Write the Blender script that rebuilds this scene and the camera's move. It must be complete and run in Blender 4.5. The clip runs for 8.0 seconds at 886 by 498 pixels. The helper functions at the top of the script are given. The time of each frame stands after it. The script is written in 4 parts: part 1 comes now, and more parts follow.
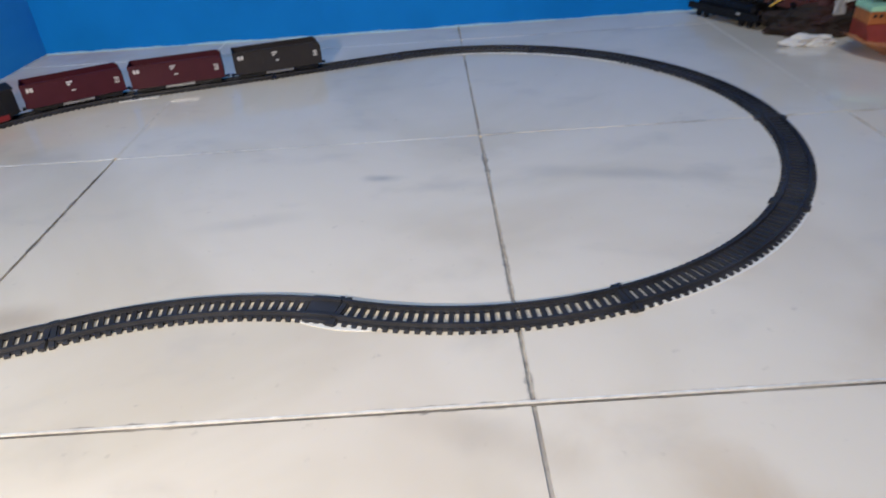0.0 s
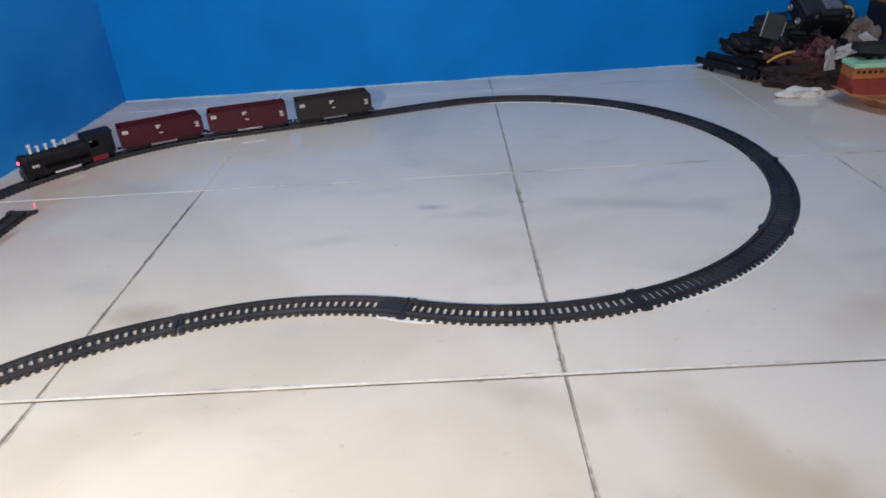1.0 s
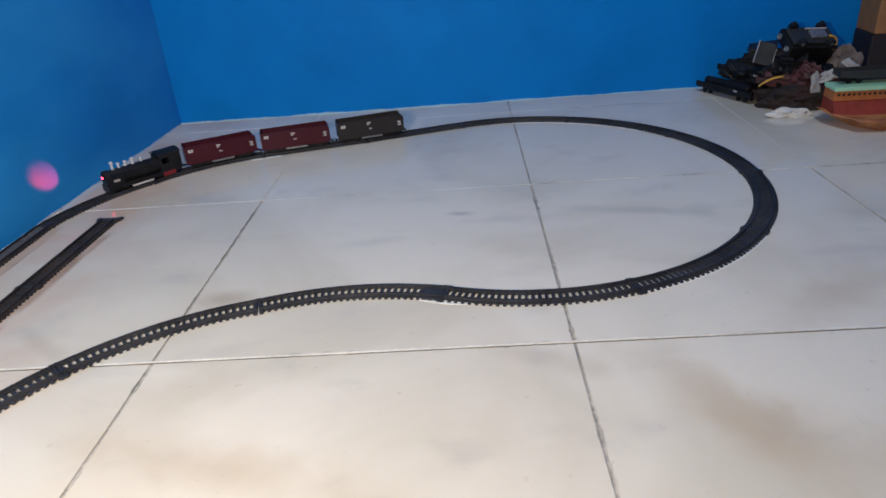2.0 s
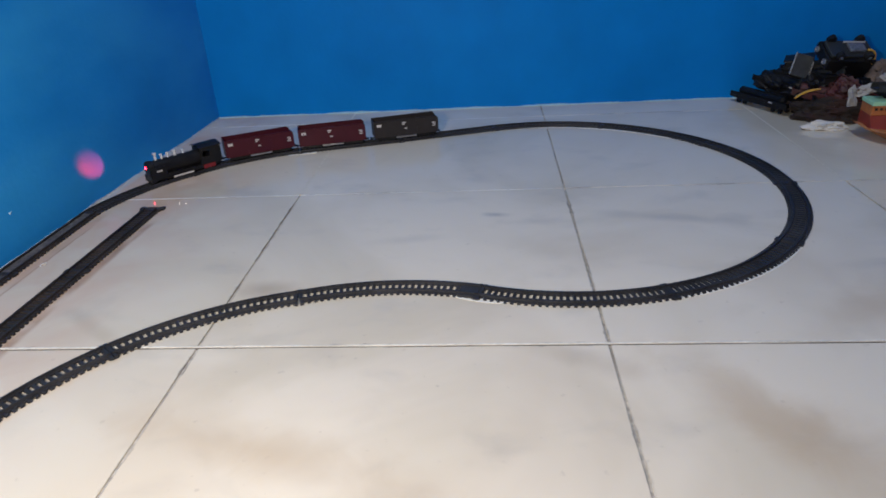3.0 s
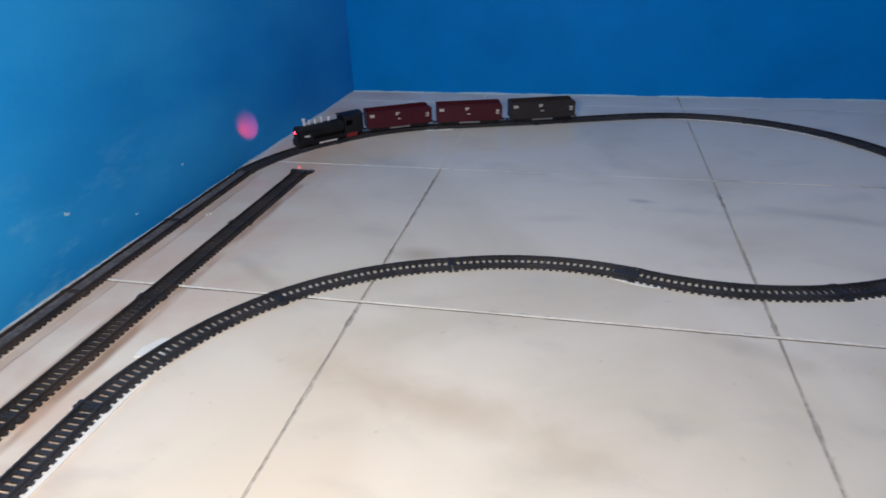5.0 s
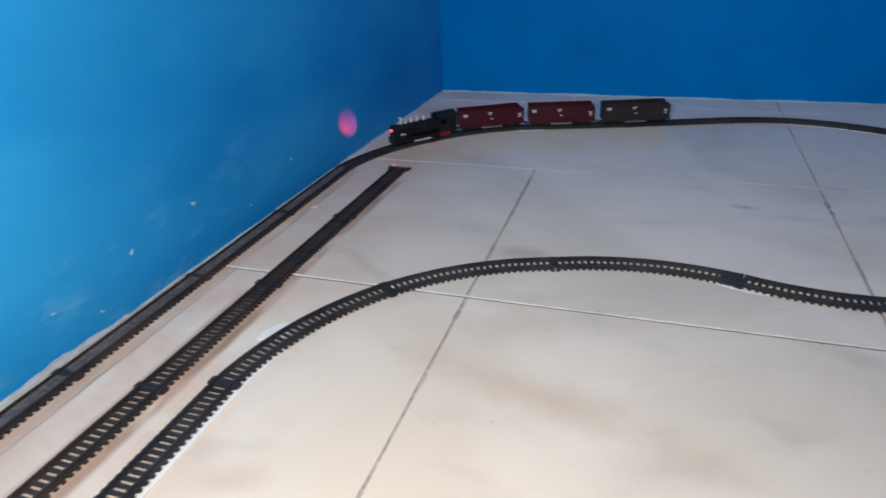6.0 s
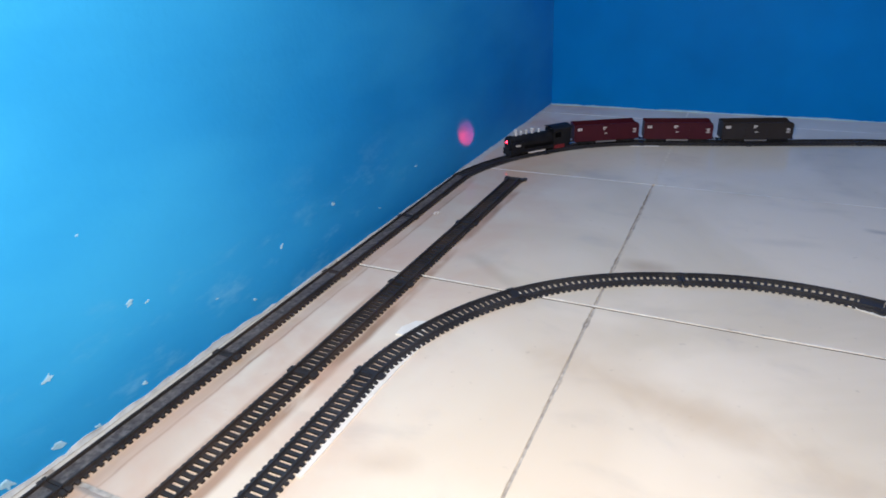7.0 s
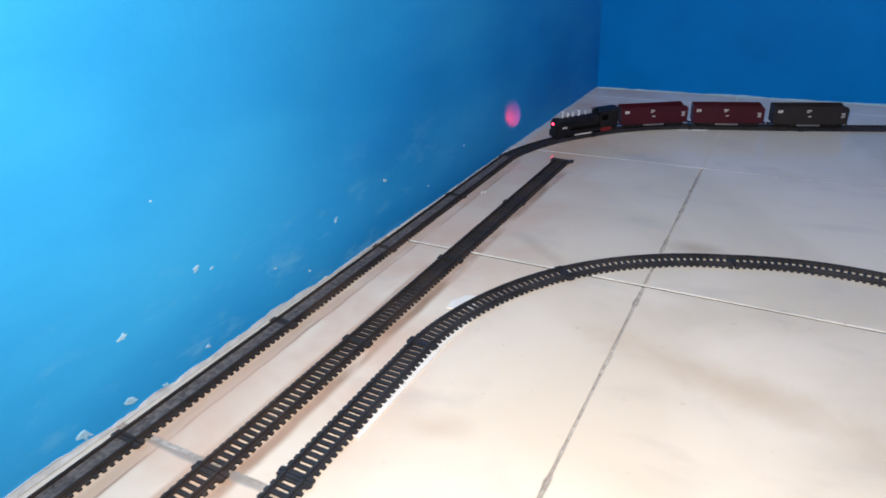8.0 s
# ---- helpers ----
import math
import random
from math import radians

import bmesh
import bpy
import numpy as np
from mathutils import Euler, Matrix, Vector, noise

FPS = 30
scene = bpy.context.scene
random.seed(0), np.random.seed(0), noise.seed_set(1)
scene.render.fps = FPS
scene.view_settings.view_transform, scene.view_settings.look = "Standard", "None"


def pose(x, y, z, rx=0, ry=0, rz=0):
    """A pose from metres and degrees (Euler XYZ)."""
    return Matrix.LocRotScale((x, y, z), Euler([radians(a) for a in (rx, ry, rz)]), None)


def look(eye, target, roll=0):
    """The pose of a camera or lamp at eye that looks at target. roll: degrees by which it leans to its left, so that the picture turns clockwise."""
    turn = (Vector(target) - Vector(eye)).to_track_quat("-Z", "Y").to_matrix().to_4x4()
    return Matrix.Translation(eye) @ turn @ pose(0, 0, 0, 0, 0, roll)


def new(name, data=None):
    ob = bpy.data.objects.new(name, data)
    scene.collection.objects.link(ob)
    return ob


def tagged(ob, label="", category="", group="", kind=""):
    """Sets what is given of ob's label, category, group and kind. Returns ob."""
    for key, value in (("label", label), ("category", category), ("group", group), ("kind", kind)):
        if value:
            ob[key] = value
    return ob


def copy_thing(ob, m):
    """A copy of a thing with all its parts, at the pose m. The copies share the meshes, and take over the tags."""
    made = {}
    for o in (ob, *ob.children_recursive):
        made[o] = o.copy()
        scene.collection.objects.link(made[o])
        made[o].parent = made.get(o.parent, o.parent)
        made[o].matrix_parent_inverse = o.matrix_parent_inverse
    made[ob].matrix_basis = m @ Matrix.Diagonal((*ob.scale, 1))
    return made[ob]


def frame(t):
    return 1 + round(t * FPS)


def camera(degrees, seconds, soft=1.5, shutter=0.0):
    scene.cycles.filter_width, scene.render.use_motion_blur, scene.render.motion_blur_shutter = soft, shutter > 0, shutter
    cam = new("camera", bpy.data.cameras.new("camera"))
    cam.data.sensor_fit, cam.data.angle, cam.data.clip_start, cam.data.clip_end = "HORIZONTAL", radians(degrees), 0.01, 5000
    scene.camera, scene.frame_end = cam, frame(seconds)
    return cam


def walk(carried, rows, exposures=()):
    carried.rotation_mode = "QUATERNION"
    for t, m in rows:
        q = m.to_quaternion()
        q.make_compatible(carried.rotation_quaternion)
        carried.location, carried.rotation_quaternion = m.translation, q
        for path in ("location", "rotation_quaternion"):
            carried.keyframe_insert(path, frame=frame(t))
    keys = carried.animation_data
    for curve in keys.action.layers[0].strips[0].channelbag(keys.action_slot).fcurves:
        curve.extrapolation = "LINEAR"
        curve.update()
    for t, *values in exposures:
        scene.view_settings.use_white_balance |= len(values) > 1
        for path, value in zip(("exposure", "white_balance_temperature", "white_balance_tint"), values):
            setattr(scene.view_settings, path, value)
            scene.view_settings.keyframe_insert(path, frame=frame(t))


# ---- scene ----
# ---- camera and walk ----
cam = camera(68.0, 8.0, soft=1.65, shutter=0.5)
PATH = [
    (0, (-0.0442, -0.2717, 0.2785), (-0.0499, 0.5751, -0.2533), -3.89),
    (0.2, (-0.0480, -0.2898, 0.2822), (-0.0330, 0.5686, -0.2305), -3.20),
    (0.5, (-0.0521, -0.3015, 0.2892), (-0.0590, 0.5592, -0.2199), -3.74),
    (0.8, (-0.0676, -0.3597, 0.3099), (-0.0910, 0.5168, -0.1710), -3.87),
    (1, (-0.0726, -0.3835, 0.3174), (-0.0992, 0.4963, -0.1573), -3.98),
    (1.2, (-0.0774, -0.4135, 0.3277), (-0.1000, 0.4712, -0.1378), -3.71),
    (1.4, (-0.0830, -0.4533, 0.3424), (-0.1041, 0.4353, -0.1158), -3.72),
    (1.6, (-0.0860, -0.4892, 0.3542), (-0.1121, 0.4027, -0.0973), -3.96),
    (1.8, (-0.0865, -0.5025, 0.3579), (-0.1232, 0.3900, -0.0917), -4.33),
    (2.05, (-0.0874, -0.5053, 0.3577), (-0.1375, 0.3866, -0.0918), -4.67),
    (2.3, (-0.0900, -0.5071, 0.3577), (-0.1481, 0.3845, -0.0914), -4.66),
    (2.5, (-0.0954, -0.5048, 0.3606), (-0.1496, 0.3859, -0.0908), -3.92),
    (2.7, (-0.1006, -0.5114, 0.3613), (-0.1665, 0.3826, -0.0819), -4.33),
    (3, (-0.1075, -0.5211, 0.3626), (-0.1835, 0.3711, -0.0826), -3.33),
    (3.2, (-0.1116, -0.5172, 0.3600), (-0.1922, 0.3746, -0.0851), -3.15),
    (3.5, (-0.1177, -0.5128, 0.3552), (-0.1955, 0.3767, -0.0951), -2.91),
    (3.7, (-0.1231, -0.5134, 0.3531), (-0.2047, 0.3739, -0.1008), -2.80),
    (4, (-0.1283, -0.5203, 0.3542), (-0.2311, 0.3625, -0.1041), -2.93),
    (4.2, (-0.1377, -0.5232, 0.3533), (-0.2577, 0.3614, -0.0973), -2.78),
    (4.5, (-0.1530, -0.5305, 0.3540), (-0.3029, 0.3508, -0.0942), -2.70),
    (4.7, (-0.1667, -0.5402, 0.3526), (-0.3387, 0.3364, -0.0969), -2.32),
    (5.8, (-0.2238, -0.5610, 0.3555), (-0.4852, 0.2904, -0.0994), -2.49),
    (6, (-0.2279, -0.5753, 0.3606), (-0.5162, 0.2695, -0.0902), -2.66),
    (6.2, (-0.2377, -0.5860, 0.3624), (-0.5456, 0.2536, -0.0850), -2.35),
    (6.5, (-0.2506, -0.6034, 0.3666), (-0.5896, 0.2263, -0.0769), -2.72),
    (6.7, (-0.2630, -0.6091, 0.3692), (-0.6237, 0.2113, -0.0745), -3.16),
    (7, (-0.2760, -0.6205, 0.3700), (-0.6723, 0.1903, -0.0610), -2.86),
    (7.2, (-0.2761, -0.6243, 0.3654), (-0.6805, 0.1827, -0.0650), -2.87),
    (7.5, (-0.2807, -0.6305, 0.3633), (-0.6963, 0.1643, -0.0788), -2.72),
    (7.7, (-0.2838, -0.6350, 0.3612), (-0.7092, 0.1536, -0.0829), -2.84),
    (8, (-0.2875, -0.6438, 0.3652), (-0.7248, 0.1367, -0.0815), -3.04),
]
walk(cam, [(t, look(eye, target, roll)) for t, eye, target, roll in PATH],
     exposures=[(0, 0.52, 6850, 10), (1.0, 0.46, 6750, 10), (2.5, 0.16, 6650, 10), (4.5, 0.02, 6480, 10), (6.0, -0.18, 6250, 10), (6.5, -0.14, 6220, 10), (7.0, 0.04, 6350, 11), (8.0, 0.04, 6370, 11)])

# ---- world and lights ----
world = bpy.data.worlds.new("world")
world.use_nodes = True
world.node_tree.nodes["Background"].inputs[0].default_value = (0.5, 0.6, 0.7, 1)
world.node_tree.nodes["Background"].inputs[1].default_value = 0.05
scene.world = world


def area_lamp(name, eye, target, size, watts, colour):
    data = bpy.data.lights.new(name, "AREA")
    data.shape, data.size, data.energy, data.color = "DISK", size, watts, colour
    ob = new(name, data)
    ob.matrix_world = look(eye, target)
    return ob


area_lamp("phone_torch", (-0.33, -0.665, 0.43), (-0.50, 0.36, 0.22), 0.03, 6.9, (1.0, 0.872, 0.718))
# unseen fill light, added overhead to raise the ambient level
area_lamp("overhead_fill", (-0.1, -0.5, 2.5), (-0.1, -0.5, 0.0), 0.6, 16.3, (0.93, 0.963, 0.965))

# ---- materials ----


def material(name, base, rough=0.5, metal=0.0, vary=0.15, grain=40.0, bump=0.0, bump_scale=200.0,
             second=None, second_scale=6.0, second_amount=0.5, shine=0.5, rough_vary=0.1):
    """Principled surface with colour variation at two scales, uneven gloss and fine relief."""
    m = bpy.data.materials.new(name)
    m.use_nodes = True
    nt = m.node_tree
    bsdf = nt.nodes["Principled BSDF"]
    link = nt.links.new
    geo = nt.nodes.new("ShaderNodeNewGeometry")
    fine = nt.nodes.new("ShaderNodeTexNoise")
    fine.inputs["Scale"].default_value, fine.inputs["Detail"].default_value = grain, 5
    link(geo.outputs["Position"], fine.inputs["Vector"])
    ramp = nt.nodes.new("ShaderNodeMapRange")
    ramp.inputs["To Min"].default_value, ramp.inputs["To Max"].default_value = 1 - vary, 1 + vary
    ramp.inputs["From Min"].default_value, ramp.inputs["From Max"].default_value = 0.25, 0.75
    link(fine.outputs["Fac"], ramp.inputs["Value"])
    colour = nt.nodes.new("ShaderNodeMix")
    colour.data_type, colour.blend_type = "RGBA", "MULTIPLY"
    colour.inputs["Factor"].default_value = 1
    colour.inputs["A"].default_value = (*base, 1)
    link(ramp.outputs["Result"], colour.inputs["B"])
    out = colour.outputs["Result"]
    if second:
        large = nt.nodes.new("ShaderNodeTexNoise")
        large.inputs["Scale"].default_value, large.inputs["Detail"].default_value = second_scale, 4
        link(geo.outputs["Position"], large.inputs["Vector"])
        mask = nt.nodes.new("ShaderNodeMapRange")
        mask.inputs["From Min"].default_value, mask.inputs["From Max"].default_value = 0.45, 0.7
        mask.inputs["To Max"].default_value = second_amount
        link(large.outputs["Fac"], mask.inputs["Value"])
        blend = nt.nodes.new("ShaderNodeMix")
        blend.data_type = "RGBA"
        link(mask.outputs["Result"], blend.inputs["Factor"])
        link(out, blend.inputs["A"])
        blend.inputs["B"].default_value = (*second, 1)
        out = blend.outputs["Result"]
    link(out, bsdf.inputs["Base Color"])
    gloss = nt.nodes.new("ShaderNodeMapRange")
    gloss.inputs["To Min"].default_value, gloss.inputs["To Max"].default_value = max(0.02, rough - rough_vary), min(1, rough + rough_vary)
    link(fine.outputs["Fac"], gloss.inputs["Value"])
    link(gloss.outputs["Result"], bsdf.inputs["Roughness"])
    bsdf.inputs["Metallic"].default_value = metal
    bsdf.inputs["Specular IOR Level"].default_value = shine
    if bump:
        rel = nt.nodes.new("ShaderNodeTexNoise")
        rel.inputs["Scale"].default_value, rel.inputs["Detail"].default_value = bump_scale, 3
        link(geo.outputs["Position"], rel.inputs["Vector"])
        b = nt.nodes.new("ShaderNodeBump")
        b.inputs["Strength"].default_value, b.inputs["Distance"].default_value = bump, 0.001
        link(rel.outputs["Fac"], b.inputs["Height"])
        link(b.outputs["Normal"], bsdf.inputs["Normal"])
    return m


def add_mask(nt, value, lo, hi):
    n = nt.nodes.new("ShaderNodeMapRange")
    n.interpolation_type = "SMOOTHSTEP"
    n.inputs["From Min"].default_value, n.inputs["From Max"].default_value = lo, hi
    nt.links.new(value, n.inputs["Value"])
    return n.outputs["Result"]


def math_node(nt, op, a, b=None):
    n = nt.nodes.new("ShaderNodeMath")
    n.operation = op
    for i, v in enumerate((a, b)):
        if v is None:
            continue
        if isinstance(v, (int, float)):
            n.inputs[i].default_value = v
        else:
            nt.links.new(v, n.inputs[i])
    return n.outputs[0]


def tile_material():
    """Glazed cream floor tile: cloudy veins, ochre blotches, grey scuffs, brown dirt beside the rails."""
    m = bpy.data.materials.new("glazed_tile")
    m.use_nodes = True
    nt = m.node_tree
    link = nt.links.new
    bsdf = nt.nodes["Principled BSDF"]
    geo = nt.nodes.new("ShaderNodeNewGeometry")
    sep = nt.nodes.new("ShaderNodeSeparateXYZ")
    link(geo.outputs["Position"], sep.inputs[0])

    def noise_at(scale, detail=4, distort=0.0, shift=(0, 0, 0), stretch=(1, 1, 1)):
        mp = nt.nodes.new("ShaderNodeMapping")
        mp.inputs["Location"].default_value, mp.inputs["Scale"].default_value = shift, stretch
        link(geo.outputs["Position"], mp.inputs["Vector"])
        n = nt.nodes.new("ShaderNodeTexNoise")
        n.inputs["Scale"].default_value, n.inputs["Detail"].default_value = scale, detail
        n.inputs["Distortion"].default_value = distort
        link(mp.outputs[0], n.inputs["Vector"])
        return n.outputs["Fac"]

    state = [None]

    def over(factor, colour, amount):
        mix = nt.nodes.new("ShaderNodeMix")
        mix.data_type = "RGBA"
        link(math_node(nt, "MULTIPLY", factor, amount), mix.inputs["Factor"])
        if state[0] is None:
            mix.inputs["A"].default_value = (0.800, 0.724, 0.618, 1)
        else:
            link(state[0], mix.inputs["A"])
        mix.inputs["B"].default_value = (*colour, 1)
        state[0] = mix.outputs["Result"]

    over(add_mask(nt, noise_at(3.0, 4, 0.9), 0.42, 0.66), (0.65, 0.577, 0.462), 0.75)
    over(add_mask(nt, noise_at(3.2, 3, 0.5, (4.1, 2.2, 0)), 0.50, 0.72), (0.57, 0.465, 0.345), 0.30)
    over(add_mask(nt, noise_at(9.0, 5, 0.4, (1.3, 7.7, 0), (1, 1.6, 1)), 0.52, 0.80), (0.46, 0.43, 0.40), 0.40)
    over(add_mask(nt, noise_at(90.0, 4), 0.66, 0.80), (0.36, 0.31, 0.27), 0.30)
    x, y = sep.outputs["X"], sep.outputs["Y"]
    wob = math_node(nt, "MULTIPLY", math_node(nt, "SUBTRACT", noise_at(16.0, 4, 0, (3, 1, 0)), 0.5), 0.008)
    patch = add_mask(nt, noise_at(22.0, 5, 0.3, (9, 4, 0), (1, 0.35, 1)), 0.30, 0.55)
    # separate cloudy stains
    cloud = math_node(nt, "SUBTRACT", noise_at(14.0, 5, 0.6, (7, 3, 0)), 0.5)
    ochre, tan, grey = (0.54, 0.42, 0.29), (0.47, 0.385, 0.29), (0.40, 0.385, 0.37)
    for cx, cy, rx, ry, turn, tone, amount in ((-0.295, -0.140, 0.115, 0.024, -17, ochre, 0.55), (0.105, -0.095, 0.085, 0.030, -48, ochre, 0.58), (0.165, -0.150, 0.060, 0.045, -20, ochre, 0.45),
                                               (-0.368, 0.113, 0.026, 0.015, 0, tan, 0.75), (-0.540, 0.045, 0.048, 0.009, -38, tan, 0.42), (-0.501, -0.293, 0.024, 0.013, 10, tan, 0.42),
                                               (-0.100, 0.308, 0.017, 0.007, 4, grey, 0.75), (0.125, 0.285, 0.070, 0.011, -14, grey, 0.4), (-0.030, -0.022, 0.055, 0.012, -24, tan, 0.3),
                                               (-0.215, 0.235, 0.040, 0.010, 8, grey, 0.22), (0.270, 0.060, 0.070, 0.030, 30, ochre, 0.5), (-0.030, -0.290, 0.110, 0.040, 15, ochre, 0.35)):
        ca, sa = math.cos(radians(turn)), math.sin(radians(turn))
        dx, dy = math_node(nt, "SUBTRACT", x, cx), math_node(nt, "SUBTRACT", y, cy)
        u = math_node(nt, "ADD", math_node(nt, "MULTIPLY", dx, ca / rx), math_node(nt, "MULTIPLY", dy, sa / rx))
        v = math_node(nt, "SUBTRACT", math_node(nt, "MULTIPLY", dy, ca / ry), math_node(nt, "MULTIPLY", dx, sa / ry))
        dist = math_node(nt, "SQRT", math_node(nt, "ADD", math_node(nt, "MULTIPLY", u, u), math_node(nt, "MULTIPLY", v, v)))
        dist = math_node(nt, "ADD", dist, math_node(nt, "MULTIPLY", cloud, 2.4))
        over(math_node(nt, "SUBTRACT", 1.0, add_mask(nt, dist, -0.1, 1.75)), tone, amount)
    # dried dirt beside the wall track and beside the siding
    for x0, slope, half, y1, tone, amount in ((-0.6900, 0.0204, 0.0075, 0.34, (0.46, 0.31, 0.20), 0.75), (-0.6835, 0.0204, 0.0014, 0.30, (0.22, 0.12, 0.07), 0.65),
                                             (-0.6025, 0.0222, 0.0065, 0.31, (0.33, 0.205, 0.125), 0.95), (-0.6400, 0.0222, 0.0040, -0.05, (0.40, 0.26, 0.17), 0.75)):
        centre = math_node(nt, "ADD", math_node(nt, "MULTIPLY", y, slope), x0)
        off = math_node(nt, "ABSOLUTE", math_node(nt, "ADD", math_node(nt, "SUBTRACT", x, centre), wob))
        band = math_node(nt, "SUBTRACT", 1.0, add_mask(nt, off, half * 0.3, half * 1.6))
        end = math_node(nt, "SUBTRACT", 1.0, add_mask(nt, y, y1 - 0.02, y1 + 0.02))
        over(math_node(nt, "MULTIPLY", math_node(nt, "MULTIPLY", band, end), patch), tone, amount)
    # dirt that has crept over the edges of the joints
    fray = noise_at(70.0, 5, 0.6, (5, 2, 0))
    part_mask = add_mask(nt, noise_at(11.0, 3, 0, (8, 3, 0)), 0.42, 0.62)
    near_rows = math_node(nt, "SUBTRACT", 1.0, add_mask(nt, y, 0.36, 0.41))
    for coord, rows in ((x, near_rows), (y, 1.0)):
        cell = math_node(nt, "MULTIPLY", math_node(nt, "ROUND", math_node(nt, "DIVIDE", coord, 0.4)), 0.4)
        gap = math_node(nt, "ABSOLUTE", math_node(nt, "SUBTRACT", coord, cell))
        gap = math_node(nt, "SUBTRACT", gap, math_node(nt, "MULTIPLY", math_node(nt, "SUBTRACT", fray, 0.42), 0.006))
        over(math_node(nt, "MULTIPLY", math_node(nt, "SUBTRACT", 1.0, add_mask(nt, gap, 0.0006, 0.0026)), math_node(nt, "MULTIPLY", part_mask, rows)), (0.17, 0.15, 0.13), 0.7)
    # ochre wash over the strip between the wall and the near track
    side = math_node(nt, "SUBTRACT", 1.0, add_mask(nt, x, -0.64, -0.44))
    over(math_node(nt, "MULTIPLY", side, add_mask(nt, noise_at(12.0, 4, 0.4, (2, 9, 0)), 0.2, 0.75)), (0.66, 0.45, 0.34), 0.80)
    # cement spilt along the foot of the wall, behind the wall track
    edge = math_node(nt, "ADD", math_node(nt, "MULTIPLY", y, 0.0204), -0.7165)
    foot = math_node(nt, "SUBTRACT", 1.0, add_mask(nt, math_node(nt, "SUBTRACT", math_node(nt, "ADD", x, wob), edge), -0.006, 0.004))
    over(foot, (0.60, 0.62, 0.62), 0.85)
    # grey cement smear over the joint between the rails
    smear = math_node(nt, "SUBTRACT", 1.0, add_mask(nt, math_node(nt, "ABSOLUTE", math_node(nt, "ADD", math_node(nt, "ADD", y, 0.402), wob)), 0.0015, 0.0055))
    near_rails = math_node(nt, "SUBTRACT", 1.0, add_mask(nt, x, -0.60, -0.54))
    over(math_node(nt, "MULTIPLY", smear, near_rails), (0.30, 0.27, 0.25), 0.8)
    link(state[0], bsdf.inputs["Base Color"])
    gloss = nt.nodes.new("ShaderNodeMapRange")
    gloss.inputs["From Min"].default_value, gloss.inputs["From Max"].default_value = 0.3, 0.7
    gloss.inputs["To Min"].default_value, gloss.inputs["To Max"].default_value = 0.06, 0.19
    link(noise_at(8.0, 6, 0.5, (6, 6, 0)), gloss.inputs["Value"])
    link(gloss.outputs["Result"], bsdf.inputs["Roughness"])
    bsdf.inputs["Specular IOR Level"].default_value = 0.65
    b = nt.nodes.new("ShaderNodeBump")
    b.inputs["Strength"].default_value, b.inputs["Distance"].default_value = 0.08, 0.001
    link(noise_at(30.0, 3), b.inputs["Height"])
    link(b.outputs["Normal"], bsdf.inputs["Normal"])
    return m


def emitter(name, colour, strength):
    m = bpy.data.materials.new(name)
    m.use_nodes = True
    bsdf = m.node_tree.nodes["Principled BSDF"]
    bsdf.inputs["Base Color"].default_value = (*colour, 1)
    bsdf.inputs["Emission Color"].default_value = (*colour, 1)
    bsdf.inputs["Emission Strength"].default_value = strength
    return m


M_TILE = tile_material()
M_GROUT = material("grout_dark", (0.44, 0.41, 0.38), 0.9, vary=0.4, grain=160, second=(0.25, 0.225, 0.205), second_scale=14, second_amount=0.85, bump=0.6, bump_scale=700)
M_GAP_SHADE = material("joint_gap_shade", (0.13, 0.115, 0.10), 0.95, vary=0.4, grain=160, second=(0.42, 0.38, 0.33), second_scale=11, second_amount=0.8)
M_GROUT_PALE = material("grout_pale", (0.79, 0.77, 0.73), 0.85, vary=0.2, grain=150, second=(0.45, 0.42, 0.38), second_scale=9, second_amount=0.55, bump=0.6, bump_scale=700)
M_WALL = material("blue_wall_paint", (0.001, 0.190, 0.58), 0.5, vary=0.09, grain=9, second=(0.002, 0.230, 0.67), second_scale=7, second_amount=0.45, bump=0.35, bump_scale=120, shine=0.05)
